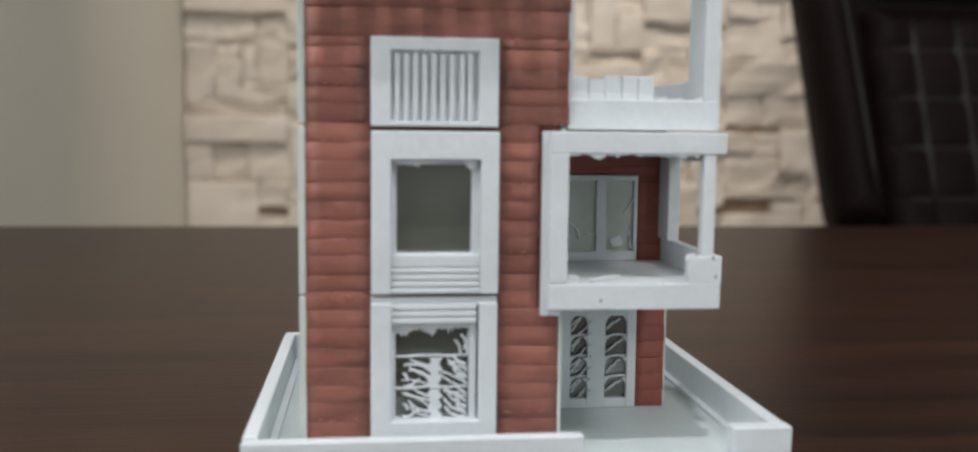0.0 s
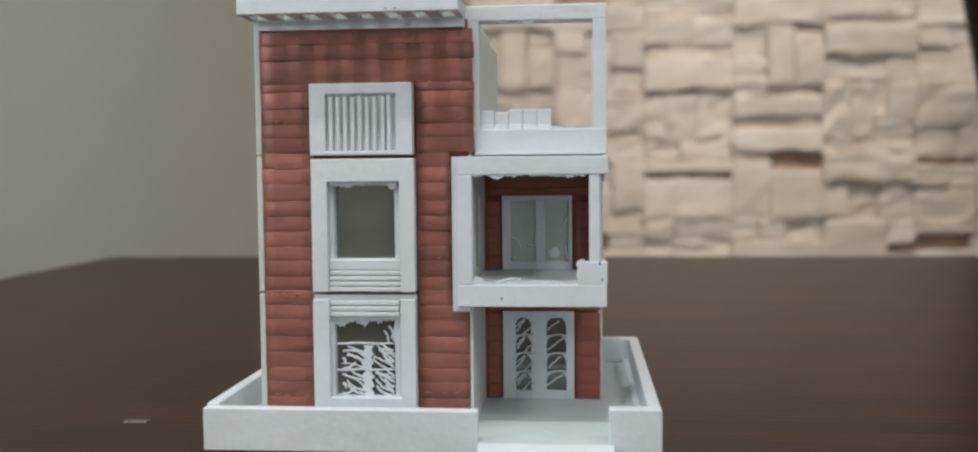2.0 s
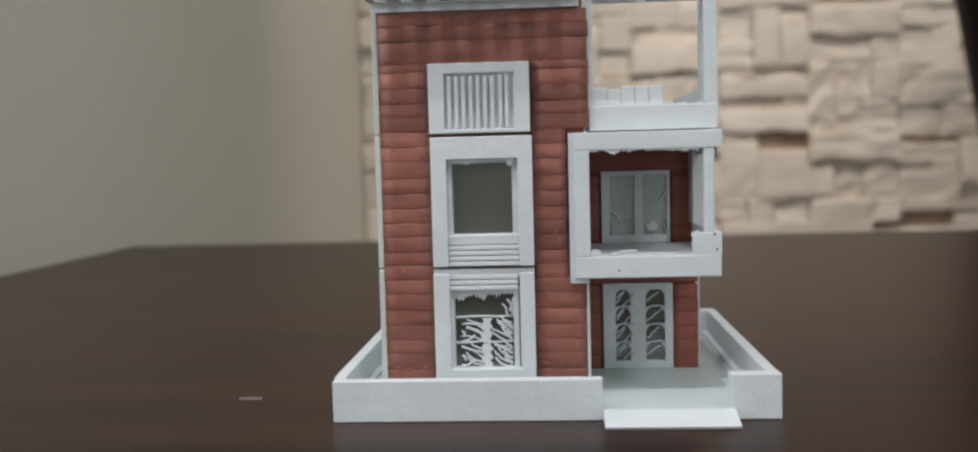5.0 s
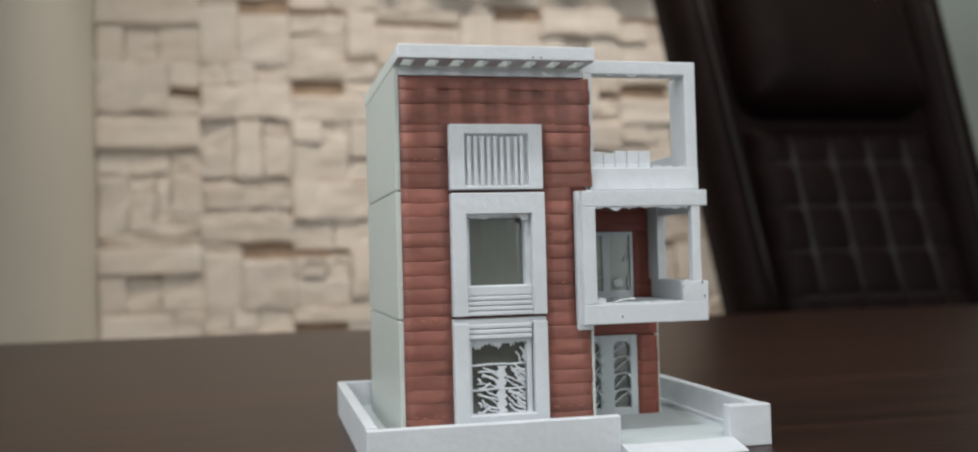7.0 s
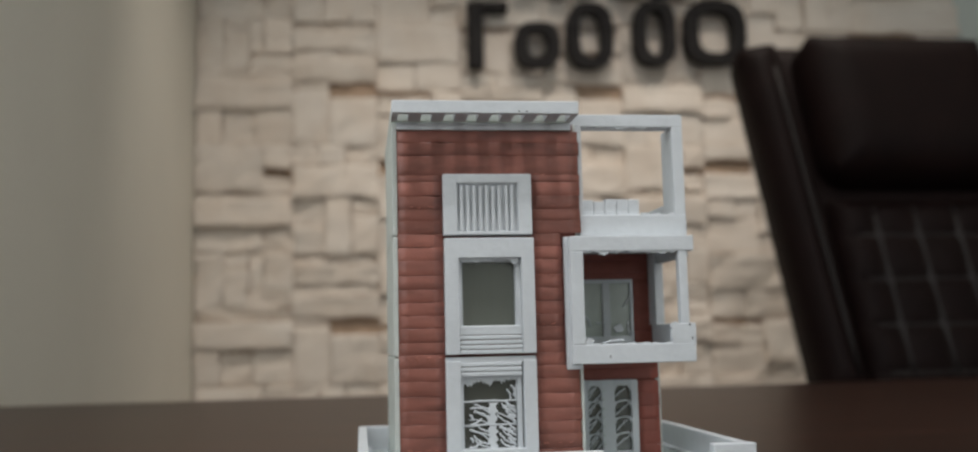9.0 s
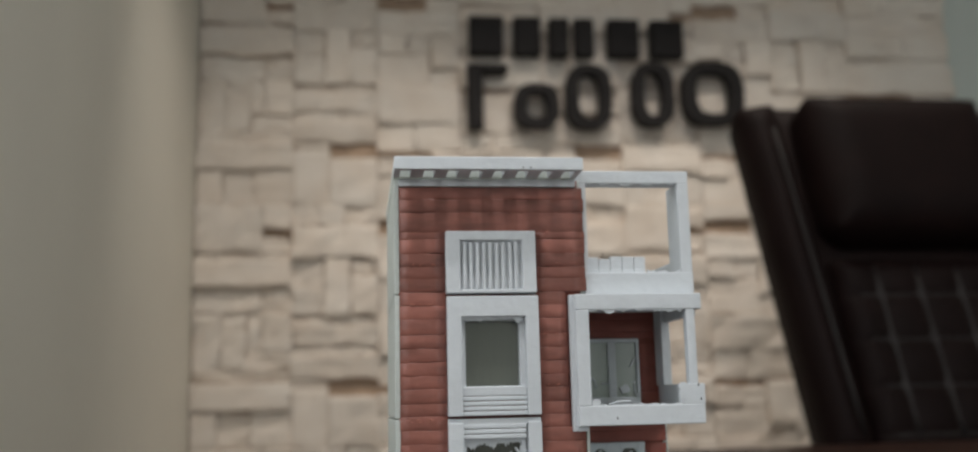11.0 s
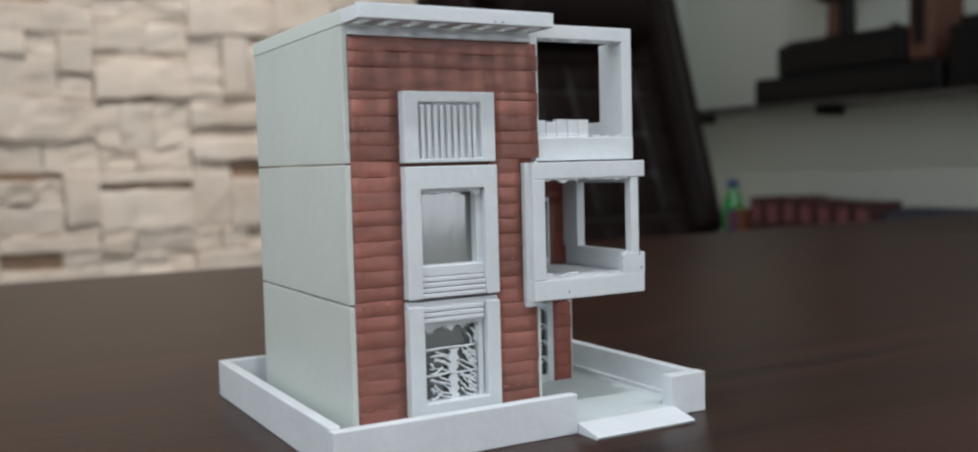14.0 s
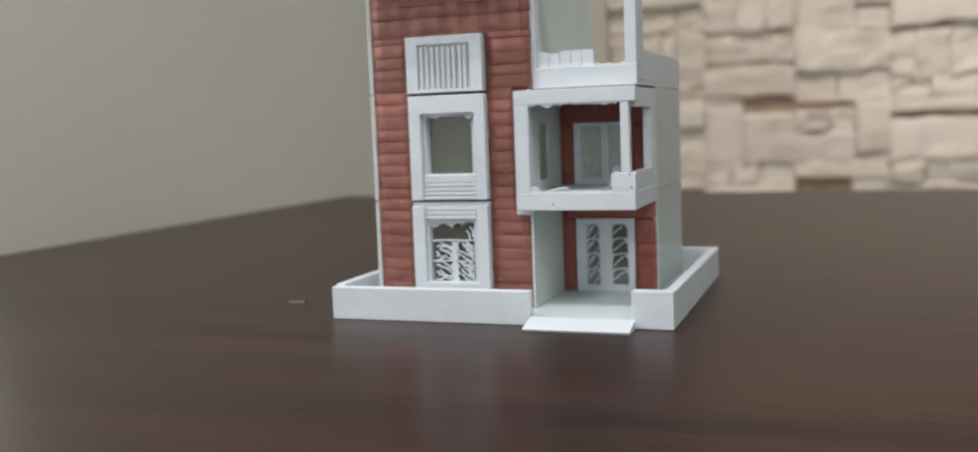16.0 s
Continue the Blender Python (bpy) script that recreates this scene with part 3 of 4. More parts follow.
part("pane", mbox(5.8, 26.0, 262.5, 262.9, 12.5, 38.0, 0.02, 1), FILM, low_win, "dark grey glossy film pane")
for zb in (29.3, 20.9):
    strand((6.2, zb), (25.6, zb + 0.3), 0.2, 0.42, 260.4, low_win, "glazing_bar")
for zb, zt in ((20.9, 29.0), (12.9, 20.7)):
    # a thick wavering stem with slanting twigs to both sides
    edge_l = [(15.0 + 0.5 * math.sin(q * 1.7 + zb) + 0.3 * rnd.random(), zb + (zt - zb) * q / 8) for q in range(9)]
    edge_r = [(17.9 + 0.6 * math.sin(q * 2.3 + zb) + 0.3 * rnd.random(), zb + (zt - zb) * q / 8) for q in range(8, -1, -1)]
    part("stem", prism([(x * MM, z * MM) for x, z in edge_l + edge_r], 260.0 * MM, 260.9 * MM), WHITE, low_win)
    for k in range(5):
        zs = zb + 0.6 + k * 1.35
        reach = 4.2 + 3.2 * rnd.random()
        strand((15.6, zs - 0.4), (max(6.6, 15.2 - reach), zs + 1.2 + 2.2 * rnd.random()), 2.0 * (rnd.random() - 0.4), 0.27 + 0.2 * rnd.random(), 260.4, low_win)
        strand((25.3 - 0.6 * rnd.random(), zs - 0.5), (18.2 + 2.2 * rnd.random(), min(zt, zs + 2.2 + 1.4 * rnd.random())), 2.2 * (rnd.random() - 0.5), 0.29 + 0.2 * rnd.random(), 260.4, low_win)
    for k in range(4):
        zs = zb + 0.8 + 1.8 * k
        strand((24.9, zs), (21.0 + 1.5 * rnd.random(), zs + 2.6), 0.8 * (rnd.random() - 0.5), 0.5, 260.4, low_win)
    strand((8.2, zb + 0.6), (12.8, zb + 2.6), -1.0, 0.48, 260.4, low_win)
    strand((9.2, zb + 2.0), (8.2, zb + 3.8), 0.5, 0.5, 260.4, low_win)


def blob(cx, cz, rx, rz, y0, y1, parent, name="plastic_blob", n=12):
    line = []
    for k in range(n):
        a = 2 * math.pi * k / n
        r = 0.75 + 0.45 * rnd.random()
        line.append(((cx + rx * r * math.cos(a)) * MM, (cz + rz * r * math.sin(a)) * MM))
    return part(name, prism(line, y0 * MM, y1 * MM), WHITE, parent)


strand((23.5, 30.2), (22.0, 33.6), 0.4, 0.4, 260.4, low_win)
strand((25.2, 30.0), (23.6, 35.2), 0.6, 0.5, 260.4, low_win)
strand((24.4, 31.2), (25.6, 35.6), 0.5, 0.5, 260.4, low_win)

# side room behind the porch and the balcony: red walls, right wall, back wall
SX0, SX1, SY0, SY1 = 50.0, 92.0, 303.0, 364.0
DOORS = [(PT, 44.0, 56.8, 82.2, PT, 34.2), (49.0, 88.0, 56.8, 81.6, 49.0, 75.4)]
for z0, z1, dx0, dx1, dz0, dz1 in DOORS:
    w = mbox(SX0, dx0, SY0 + 0.9, SY0 + 2.6, z0, z1, 0.05)
    add_mbox(w, dx1, SX1 - 1.6, SY0 + 0.9, SY0 + 2.6, z0, z1, 0.05)
    add_mbox(w, dx0, dx1, SY0 + 0.9, SY0 + 2.6, dz1, z1, 0.05)
    wall = part("porch_wall", w, JOINT, house, "dark backing behind the red siding")
    rows = int((z1 - z0) / pitch_z)
    for k in range(rows):
        a, b = z0 + (z1 - z0) * k / rows, z0 + (z1 - z0) * (k + 1) / rows
        if (a + b) / 2 < dz1:
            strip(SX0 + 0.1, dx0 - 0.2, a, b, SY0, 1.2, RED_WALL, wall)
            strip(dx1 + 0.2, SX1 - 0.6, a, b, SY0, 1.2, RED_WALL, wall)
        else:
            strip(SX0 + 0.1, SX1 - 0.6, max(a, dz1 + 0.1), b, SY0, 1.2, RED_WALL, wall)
for z0, z1 in ((PT, 46.0), (46.4, 89.3)):
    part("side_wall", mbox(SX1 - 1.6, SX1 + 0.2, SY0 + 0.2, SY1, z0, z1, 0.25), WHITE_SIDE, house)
    part("back_wall", mbox(SX0 + 0.4, SX1 - 1.6, SY1 - 1.2, SY1, z0, z1, 0.1), WHITE_THIN, house)

# ground door: white slab with two columns of arched openings and drooping strands
door_low = part("door", mbox(56.8, 61.4, 301.6, 303.6, PT + 0.1, 34.2, 0.2), WHITE, house, "white printed double door with arched openings")
part("door_stile", mbox(66.8, 72.4, 301.7, 303.6, PT + 0.1, 34.2, 0.2), WHITE, door_low)
part("door_stile", mbox(79.3, 82.2, 301.6, 303.6, PT + 0.1, 34.2, 0.2), WHITE, door_low)
for x0, x1 in ((61.4, 66.8), (72.4, 79.3)):
    part("door_rail", mbox(x0, x1, 301.7, 303.6, 31.8, 34.2, 0.15), WHITE, door_low)
    part("door_rail", mbox(x0, x1, 301.7, 303.6, PT + 0.1, 5.6, 0.15), WHITE, door_low)
    part("pane", mbox(x0 - 0.3, x1 + 0.3, 303.65, 303.9, 5.3, 32.1, 0.02, 1), FILM, door_low, "dark grey film pane")
    for k in range(4):
        zb = 5.6 + k * 6.55
        if k:
            strand((x0, zb - 0.1), (x1, zb + 0.3), 0.35, 0.4, 302.4, door_low, "door_bar")
        strand((x0 + 0.4, zb + 1.4 + rnd.random()), (x1 - 0.8 - 2 * rnd.random(), zb + 5.6), 0.6, 0.38, 302.4, door_low)
        if x0 < 65:
            strand((x0 + 0.2, zb + 3.4), (x0 + 3.4, zb + 6.2), 0.4, 0.35, 302.4, door_low)
            strand((x0 + 2.6, zb + 0.4), (x1 - 0.2, zb + 3.2), -0.3, 0.35, 302.4, door_low)
        for cx, sg in ((x0, 1), (x1, -1)):
            corner = [(cx * MM, (zb + 6.5) * MM), ((cx + sg * 1.5) * MM, (zb + 6.4) * MM), ((cx + sg * 0.6) * MM, (zb + 5.6) * MM), (cx * MM, (zb + 4.2) * MM)]
            part("arch_corner", prism(corner, 301.9 * MM, 303.4 * MM), WHITE, door_low)

for k in range(7):
    part("door_stud", lathe([(0.0003, 0.0), (0.00045, 0.0003), (0.0002, 0.0006)], (0.0676, 0.3014, (8 + 3.6 * k) * MM), 8), PANE, door_low)

# upper door: grey film panes, a centre stile and scraps of loose plastic
door_up = part("door", frame_bars(56.8, 81.6, 49.1, 75.4, 59.8, 80.4, 52.0, 73.8, 301.6, 303.6, 0.2), WHITE, house, "white balcony door with grey film panes")
part("door_stile", mbox(68.7, 71.9, 301.9, 303.6, 51.8, 73.8, 0.2), WHITE, door_up)
for x0, x1 in ((59.6, 68.8), (71.8, 80.6)):
    part("pane", mbox(x0, x1, 303.0, 303.5, 51.8, 73.8, 0.02, 1), PANE, door_up, "grey film pane")
blob(75.2, 55.0, 2.0, 1.8, 301.8, 302.7, door_up)
blob(70.2, 58.0, 1.6, 3.4, 301.5, 302.2, door_up)
strand((60.0, 60.5), (63.6, 56.0), 0.9, 0.4, 302.5, door_up)
strand((65.6, 57.6), (68.9, 57.2), 0.2, 0.4, 302.5, door_up)
strand((77.6, 64.0), (80.4, 68.0), -0.4, 0.4, 302.5, door_up)
strand((80.2, 52.4), (79.4, 58.4), -0.5, 0.5, 302.5, door_up)
strand((60.2, 52.5), (60.4, 57.0), 0.3, 0.4, 302.5, door_up)

# balcony box on the middle storey
BYF = 256.5
bal = part("balcony", mbox(46.0, 92.6, BYF, SY0 + 0.8, 42.0, 49.0, 0.35), WHITE, house, "white box balcony with a ragged front opening")
part("back_flange", mbox(44.4, 50.0, 258.6, 261.4, 40.2, 88.9, 0.2), WHITE, bal)
part("post", mbox(46.0, 51.0, BYF, 262.2, 49.0, 83.2, 0.3), WHITE, bal)
part("lintel", mbox(46.0, 93.2, BYF, 260.5, 83.2, 88.9, 0.3), WHITE, bal)
part("ceiling_plate", mbox(50.2, 92.0, 260.5, SY0 + 0.8, 86.0, 88.6, 0.2), WHITE, bal)
part("corner_block", mbox(83.6, 92.8, BYF + 0.05, 259.6, 48.8, 56.2, 0.3), WHITE, bal)
part("corner_pillar", mbox(87.2, 90.6, BYF + 0.3, 260.6, 56.0, 83.4, 0.4), WHITE, bal)
part("side_parapet", mbox(89.4, 92.2, 259.6, SY0, 49.0, 56.4, 0.3), WHITE, bal)
part("side_post", mbox(88.6, 92.2, 293.0, SY0 + 0.1, 56.2, 86.0, 0.3), WHITE, bal)
part("side_beam", mbox(89.4, 92.2, 260.5, 293.0, 81.0, 86.0, 0.3), WHITE, bal)
part("torn_lip", ragged(51.0, 90.0, BYF + 0.4, BYF + 1.6, 83.3, 1.6, 30, rnd, up=False), WHITE, bal)
part("torn_lip", ragged(50.8, 84.0, BYF + 0.2, BYF + 1.8, 48.9, 1.2, 26, rnd, up=True), WHITE, bal)
blob(52.6, 50.2, 1.7, 1.3, BYF + 0.4, BYF + 2.0, bal)
blob(84.6, 55.2, 1.4, 1.6, BYF + 0.1, BYF + 1.5, bal)
blob(85.0, 52.4, 1.6, 2.2, BYF - 0.05, BYF + 1.2, bal)
strand((58.0, 49.6), (66.0, 50.6), 0.4, 0.35, BYF + 3, bal)
for mx, mz in ((59.8, 44.0), (90.2, 55.2), (91.0, 50.2)):
    part("print_mark", mbox(mx, mx + 0.4, BYF - 0.06, BYF + 0.3, mz, mz + 1.0, 0.05, 1), MARK, bal)

# roof terrace: open frame, low parapets and a notched bench
TFY = 262.6
ter = part("terrace_floor", mbox(50.6, 92.2, TFY + 2.6, SY1, 89.4, 91.6, 0.25), WHITE, house)
part("frame_post", mbox(88.4, 92.8, TFY, TFY + 14.0, 91.4, 131.3, 0.3), WHITE, ter)
part("frame_beam", mbox(48.7, 92.8, TFY, TFY + 8.0, 131.2, 136.0, 0.3), WHITE, ter)
part("torn_lip", ragged(53.2, 88.2, TFY + 0.4, TFY + 1.6, 131.3, 1.1, 24, rnd, up=False), WHITE, ter)
part("torn_lip", ragged(75.6, 88.2, TFY + 0.2, TFY + 1.6, 97.3, 1.3, 10, rnd, up=True), WHITE, ter)
part("frame_jamb", mbox(50.5, 53.0, TFY + 0.1, TFY + 6.0, 91.4, 131.3, 0.2), WHITE, ter)
part("parapet", mbox(51.3, 92.9, TFY - 0.1, TFY + 2.6, 89.4, 97.4, 0.3), WHITE, ter)
part("side_parapet", mbox(89.8, 92.3, TFY + 14.0, SY1, 91.4, 103.4, 0.3), WHITE, ter)
part("back_parapet", mbox(50.0, 89.8, SY1 - 2.5, SY1, 91.4, 97.0, 0.3), WHITE, ter)
for k in range(5):
    x = 53.0 + k * 4.5
    part("bench_block", mbox(x, x + 4.46, TFY + 2.6, TFY + 5.6, 91.4, 99.2, 0.3), WHITE, ter)
    part("bench_block", mbox(x + 0.1 * rnd.random(), x + 4.42, TFY + 2.7, TFY + 5.4, 99.1, 102.9 + 1.0 * rnd.random(), 0.25), WHITE, ter)

# ------------------------------------------------------------------ paper scrap on the desk
thing("paper_scrap", prism_x([(-0.0016, 0.0), (0.0013, 0.0), (0.0016, 0.0004), (-0.0012, 0.0005)], -0.0042, 0.0040), SCRAP,
      "tiny pale scrap lying on the dark desk", "scrap", at=(0, 0, 0)).location = (-0.068, 0.276, -0.001)

# ------------------------------------------------------------------ office chair behind the desk
CX, CY = 1.065, 1.50
chair = tagged(empty("office_chair", (CX, CY, FLOOR_Z)), "high-backed dark brown quilted leather executive chair behind the desk", "office chair")
LEAN_M = Matrix.Translation((CX, 1.63, -0.07)) @ Matrix.Rotation(radians(-19.5), 4, "X")


def pillow(w, h, d, nx, nz, cells_x=0, cells_z=0, puff=0.012, corner=0.08, top_w=None):
    """A padded slab: w wide, h high, d deep; its front faces -y; optional quilting."""
    bm = bmesh.new()
    top_w = top_w or w

    def point(i, j, front):
        u, v = i / nx, j / nz
        width = w + (top_w - w) * v
        x, z = (u - 0.5) * width, v * h
        ex = min(u, 1 - u) * width
        ez = min(v, 1 - v) * h
        r = corner
        cut = 0.0
        if ex < r and ez < r:
            cut = max(0.0, math.hypot(r - ex, r - ez) - r)
            x -= math.copysign(cut * 0.7, u - 0.5)
            z -= math.copysign(cut * 0.7, v - 0.5)
        e = min(1.0, min(ex, ez) / (d * 0.9))
        roll = math.sqrt(max(0.0, 1 - (1 - e) ** 2))
        y = -d * (0.15 + 0.85 * roll) if front else d * 0.12 * roll
        if front and cells_x:
            a = abs(math.sin(u * cells_x * math.pi)) ** 0.45
            b = abs(math.sin(v * cells_z * math.pi)) ** 0.45
            y -= puff * a * b * roll
        return (x, y, z)

    fr = [[bm.verts.new(point(i, j, True)) for j in range(nz + 1)] for i in range(nx + 1)]
    bk = [[bm.verts.new(point(i, j, False)) for j in range(nz + 1)] for i in range(nx + 1)]
    for i in range(nx):
        for j in range(nz):
            bm.faces.new((fr[i][j], fr[i + 1][j], fr[i + 1][j + 1], fr[i][j + 1]))
            bm.faces.new((bk[i][j + 1], bk[i + 1][j + 1], bk[i + 1][j], bk[i][j]))
    for i in range(nx):
        bm.faces.new((fr[i + 1][0], fr[i][0], bk[i][0], bk[i + 1][0]))
        bm.faces.new((fr[i][nz], fr[i + 1][nz], bk[i + 1][nz], bk[i][nz]))
    for j in range(nz):
        bm.faces.new((fr[0][j], fr[0][j + 1], bk[0][j + 1], bk[0][j]))
        bm.faces.new((fr[nx][j + 1], fr[nx][j], bk[nx][j], bk[nx][j + 1]))
    return bm


part("backrest", placed(pillow(0.545, 0.812, 0.075, 40, 48, corner=0.06, top_w=0.615), LEAN_M @ Matrix.Translation((0, 0.05, -0.03))), LEATHER, chair, smooth=True)
part("quilted_panel", placed(pillow(0.41, 0.45, 0.05, 72, 70, 5, 5, 0.009, 0.03), LEAN_M @ Matrix.Translation((0.0, -0.005, -0.06))), LEATHER, chair, "quilted dark leather panel with stitched seams", smooth=True)
for a in (-1, 1):
    part("side_wing", placed(pillow(0.10, 0.775, 0.075, 10, 36, corner=0.035), LEAN_M @ Matrix.Translation((a * 0.236, 0.0, -0.02)) @ Matrix.Rotation(radians(a * 2.6), 4, "Y") @ Matrix.Rotation(radians(a * 14), 4, "Z")), LEATHER, chair, smooth=True)
part("headrest", placed(pillow(0.41, 0.345, 0.10, 36, 28, corner=0.065), LEAN_M @ Matrix.Translation((0.0, -0.02, 0.41))), LEATHER, chair, smooth=True)
def seam(pts, r):
    part("seam", tube([LEAN_M @ Vector(p) for p in pts], r, 8), PIPING, chair, "broad greyish stitched seam", smooth=True)


for u in (-0.123, -0.041, 0.041, 0.123):
    seam([(u, -0.0505, 0.03 + 0.33 * q / 8) for q in range(9)], 0.009)
for v in (0.03, 0.062, 0.12, 0.21, 0.30):
    seam([((q / 8 - 0.5) * 0.33, -0.0525, v) for q in range(9)], 0.0045)
for a in (-1, 1):
    seam([(a * (0.232 + 0.0038 * q), -0.071, 0.03 + 0.08 * q) for q in range(9)], 0.004)
part("seat", placed(pillow(0.54, 0.50, 0.10, 24, 24, corner=0.08), Matrix.Translation((CX, 1.66, -0.26)) @ Matrix.Rotation(radians(90), 4, "X") @ Matrix.Rotation(radians(180), 4, "Y") @ Matrix.Translation((0, 0, 0))), LEATHER, chair, smooth=True)
for a in (-1, 1):
    part("armrest", box(CX + a * 0.31 - 0.035, CX + a * 0.31 + 0.035, 1.28, 1.62, -0.12, -0.085, 0.012, 3), LEATHER, chair)
    part("arm_post", box(CX + a * 0.31 - 0.015, CX + a * 0.31 + 0.015, 1.42, 1.50, -0.36, -0.12, 0.004), CHROME, chair)
part("seat_plate", box(CX - 0.33, CX + 0.33, 1.35, 1.60, -0.39, -0.36, 0.004), BLACK_PLASTIC, chair)
part("column", lathe([(0.04, 0.10), (0.035, 0.2), (0.028, 0.37)], (CX, CY, FLOOR_Z), 20), CHROME, chair, smooth=True)
for k in range(5):
    a = 2 * math.pi * k / 5 + 0.3
    ex, ey = CX + 0.30 * math.cos(a), CY + 0.30 * math.sin(a)
    part("base_leg", tube([(CX, CY, FLOOR_Z + 0.12), (ex, ey, FLOOR_Z + 0.075)], 0.024, 8, taper=0.7), CHROME, chair)
    part("caster", placed(lathe([(0.022, -0.02), (0.028, -0.016), (0.028, 0.016), (0.022, 0.02)], (0, 0, 0), 16),
                          Matrix.Translation((ex, ey, FLOOR_Z + 0.028)) @ Matrix.Rotation(a, 4, "Z") @ Matrix.Rotation(radians(90), 4, "X")), BLACK_PLASTIC, chair)

# ------------------------------------------------------------------ sign on the stone wall: plain raised black shapes
SGY0, SGY1 = 2.608, 2.630
sign = tagged(empty("wall_sign", (0.67, 2.65, 0.80)), "raised black sign of plain shapes on the stone wall", "sign")


def ring_shape(x0, x1, z0, z1, t, n=28):
    """A flat ring between two rounded outlines."""
    bm = bmesh.new()
    cx, cz, rx, rz = (x0 + x1) / 2, (z0 + z1) / 2, (x1 - x0) / 2, (z1 - z0) / 2

    def loop(rx, rz, y):
        out = []
        for k in range(n):
            a = 2 * math.pi * k / n
            c, s = math.cos(a), math.sin(a)
            out.append(bm.verts.new((cx + rx * math.copysign(abs(c) ** 0.7, c), y, cz + rz * math.copysign(abs(s) ** 0.7, s))))
        return out

    of, inf, ob_, ib = loop(rx, rz, SGY0), loop(rx - t, rz - t * 0.8, SGY0), loop(rx, rz, SGY1 + 0.02), loop(rx - t, rz - t * 0.8, SGY1 + 0.02)
    for k in range(n):
        j = (k + 1) % n
        bm.faces.new((of[k], of[j], inf[j], inf[k]))
        bm.faces.new((ob_[j], ob_[k], ib[k], ib[j]))
        bm.faces.new((of[j], of[k], ob_[k], ob_[j]))
        bm.faces.new((inf[k], inf[j], ib[j], ib[k]))
    return bm


part("bar_shape", box(0.272, 0.316, SGY0, SGY1 + 0.02, 0.806, 0.998, 0.004), SIGN_BLACK, sign)
part("bar_shape", box(0.318, 0.388, SGY0, SGY1 + 0.02, 0.970, 0.998, 0.004), SIGN_BLACK, sign)
part("ring_shape", ring_shape(0.405, 0.535, 0.811, 0.941, 0.036), SIGN_BLACK, sign)
part("ring_shape", ring_shape(0.555, 0.69, 0.811, 1.001, 0.036), SIGN_BLACK, sign)
part("ring_shape", ring_shape(0.75, 0.875, 0.821, 1.011, 0.036), SIGN_BLACK, sign)
part("ring_shape", ring_shape(0.90, 1.085, 0.826, 1.016, 0.040), SIGN_BLACK, sign)
emblem = tagged(empty("wall_emblem", (0.6, 2.65, 1.02)), "row of raised black blocks on the stone wall", "sign")
for x0, x1 in ((0.28, 0.378), (0.41, 0.487), (0.513, 0.569), (0.587, 0.643), (0.685, 0.778), (0.813, 0.911)):
    part("block_shape", box(x0, x1, SGY0, SGY1 + 0.02, 1.028, 1.14, 0.003), SIGN_BLACK, emblem)

# ------------------------------------------------------------------ shelf and counter on the pale wall
SHZ = 0.244
shelf = tagged(empty("wall_shelf", (2.1, 2.0, SHZ)), "dark narrow wall shelf loaded with black gear", "shelf")
part("board", box(1.98, WALL_R - 0.002, 1.10, 2.64, SHZ - 0.016, SHZ, 0.002), SHELF_GLASS, shelf)
for by in (1.35, 2.02, 2.56):
    part("bracket", box(2.10, WALL_R - 0.002, by - 0.012, by + 0.012, SHZ - 0.036, SHZ - 0.016, 0.003), BLACK_PLASTIC, shelf)


def gear(name, x0, x1, y0, y1, z0, h, mat, label, category, knob=True):
    at = ((x0 + x1) / 2, (y0 + y1) / 2, z0)
    g = tagged(empty(name, at), label, category)
    part("body", box(x0, x1, y0, y1, z0, z0 + h, min(0.012, h * 0.2), 3), mat, g)
    part("front_panel", box(x0 - 0.004, x0 - 0.0005, y0 + 0.02, y1 - 0.02, z0 + h * 0.2, z0 + h * 0.8, 0.001), BLACK_PLASTIC, g)
    if knob:
        part("lid", box(x0 + 0.015, x1 - 0.015, y0 + 0.02, y1 - 0.02, z0 + h, z0 + h + h * 0.12, 0.004, 2), mat, g)
        part("knob", lathe([(0.012, 0), (0.014, 0.006), (0.010, 0.014)], (x0 + 0.03, y0 + 0.05, z0 + h + h * 0.12), 14), CHROME, g)
    return g


gear("equipment_box", 2.00, 2.16, 1.55, 2.17, SHZ, 0.075, BLACK_PLASTIC, "long flat black equipment box on the shelf", "equipment box", False)
gear("equipment_box", 2.01, 2.15, 1.66, 2.09, SHZ + 0.0755, 0.085, BLACK_PLASTIC, "black equipment case stacked on a flat box", "equipment box")
gear("equipment_box", 2.00, 2.16, 1.18, 1.53, SHZ, 0.15, BLACK_PLASTIC, "tall dark equipment case on the shelf", "equipment box")
gear("card_box", 2.01, 2.14, 1.58, 1.65, SHZ + 0.0755, 0.20, TAN, "upright brown card box on a black case", "card box", False)
fan = tagged(empty("desk_lamp", (2.08, 1.92, SHZ + 0.171)), "black stand with a rounded dark head and brown stem", "lamp")
part("stem", lathe([(0.03, 0.0), (0.022, 0.02), (0.02, 0.11)], (2.08, 1.935, SHZ + 0.171), 16), TAN, fan)
part("pole", lathe([(0.022, 0.0), (0.020, 0.16)], (2.08, 1.895, SHZ + 0.171), 16), BLACK_PLASTIC, fan)
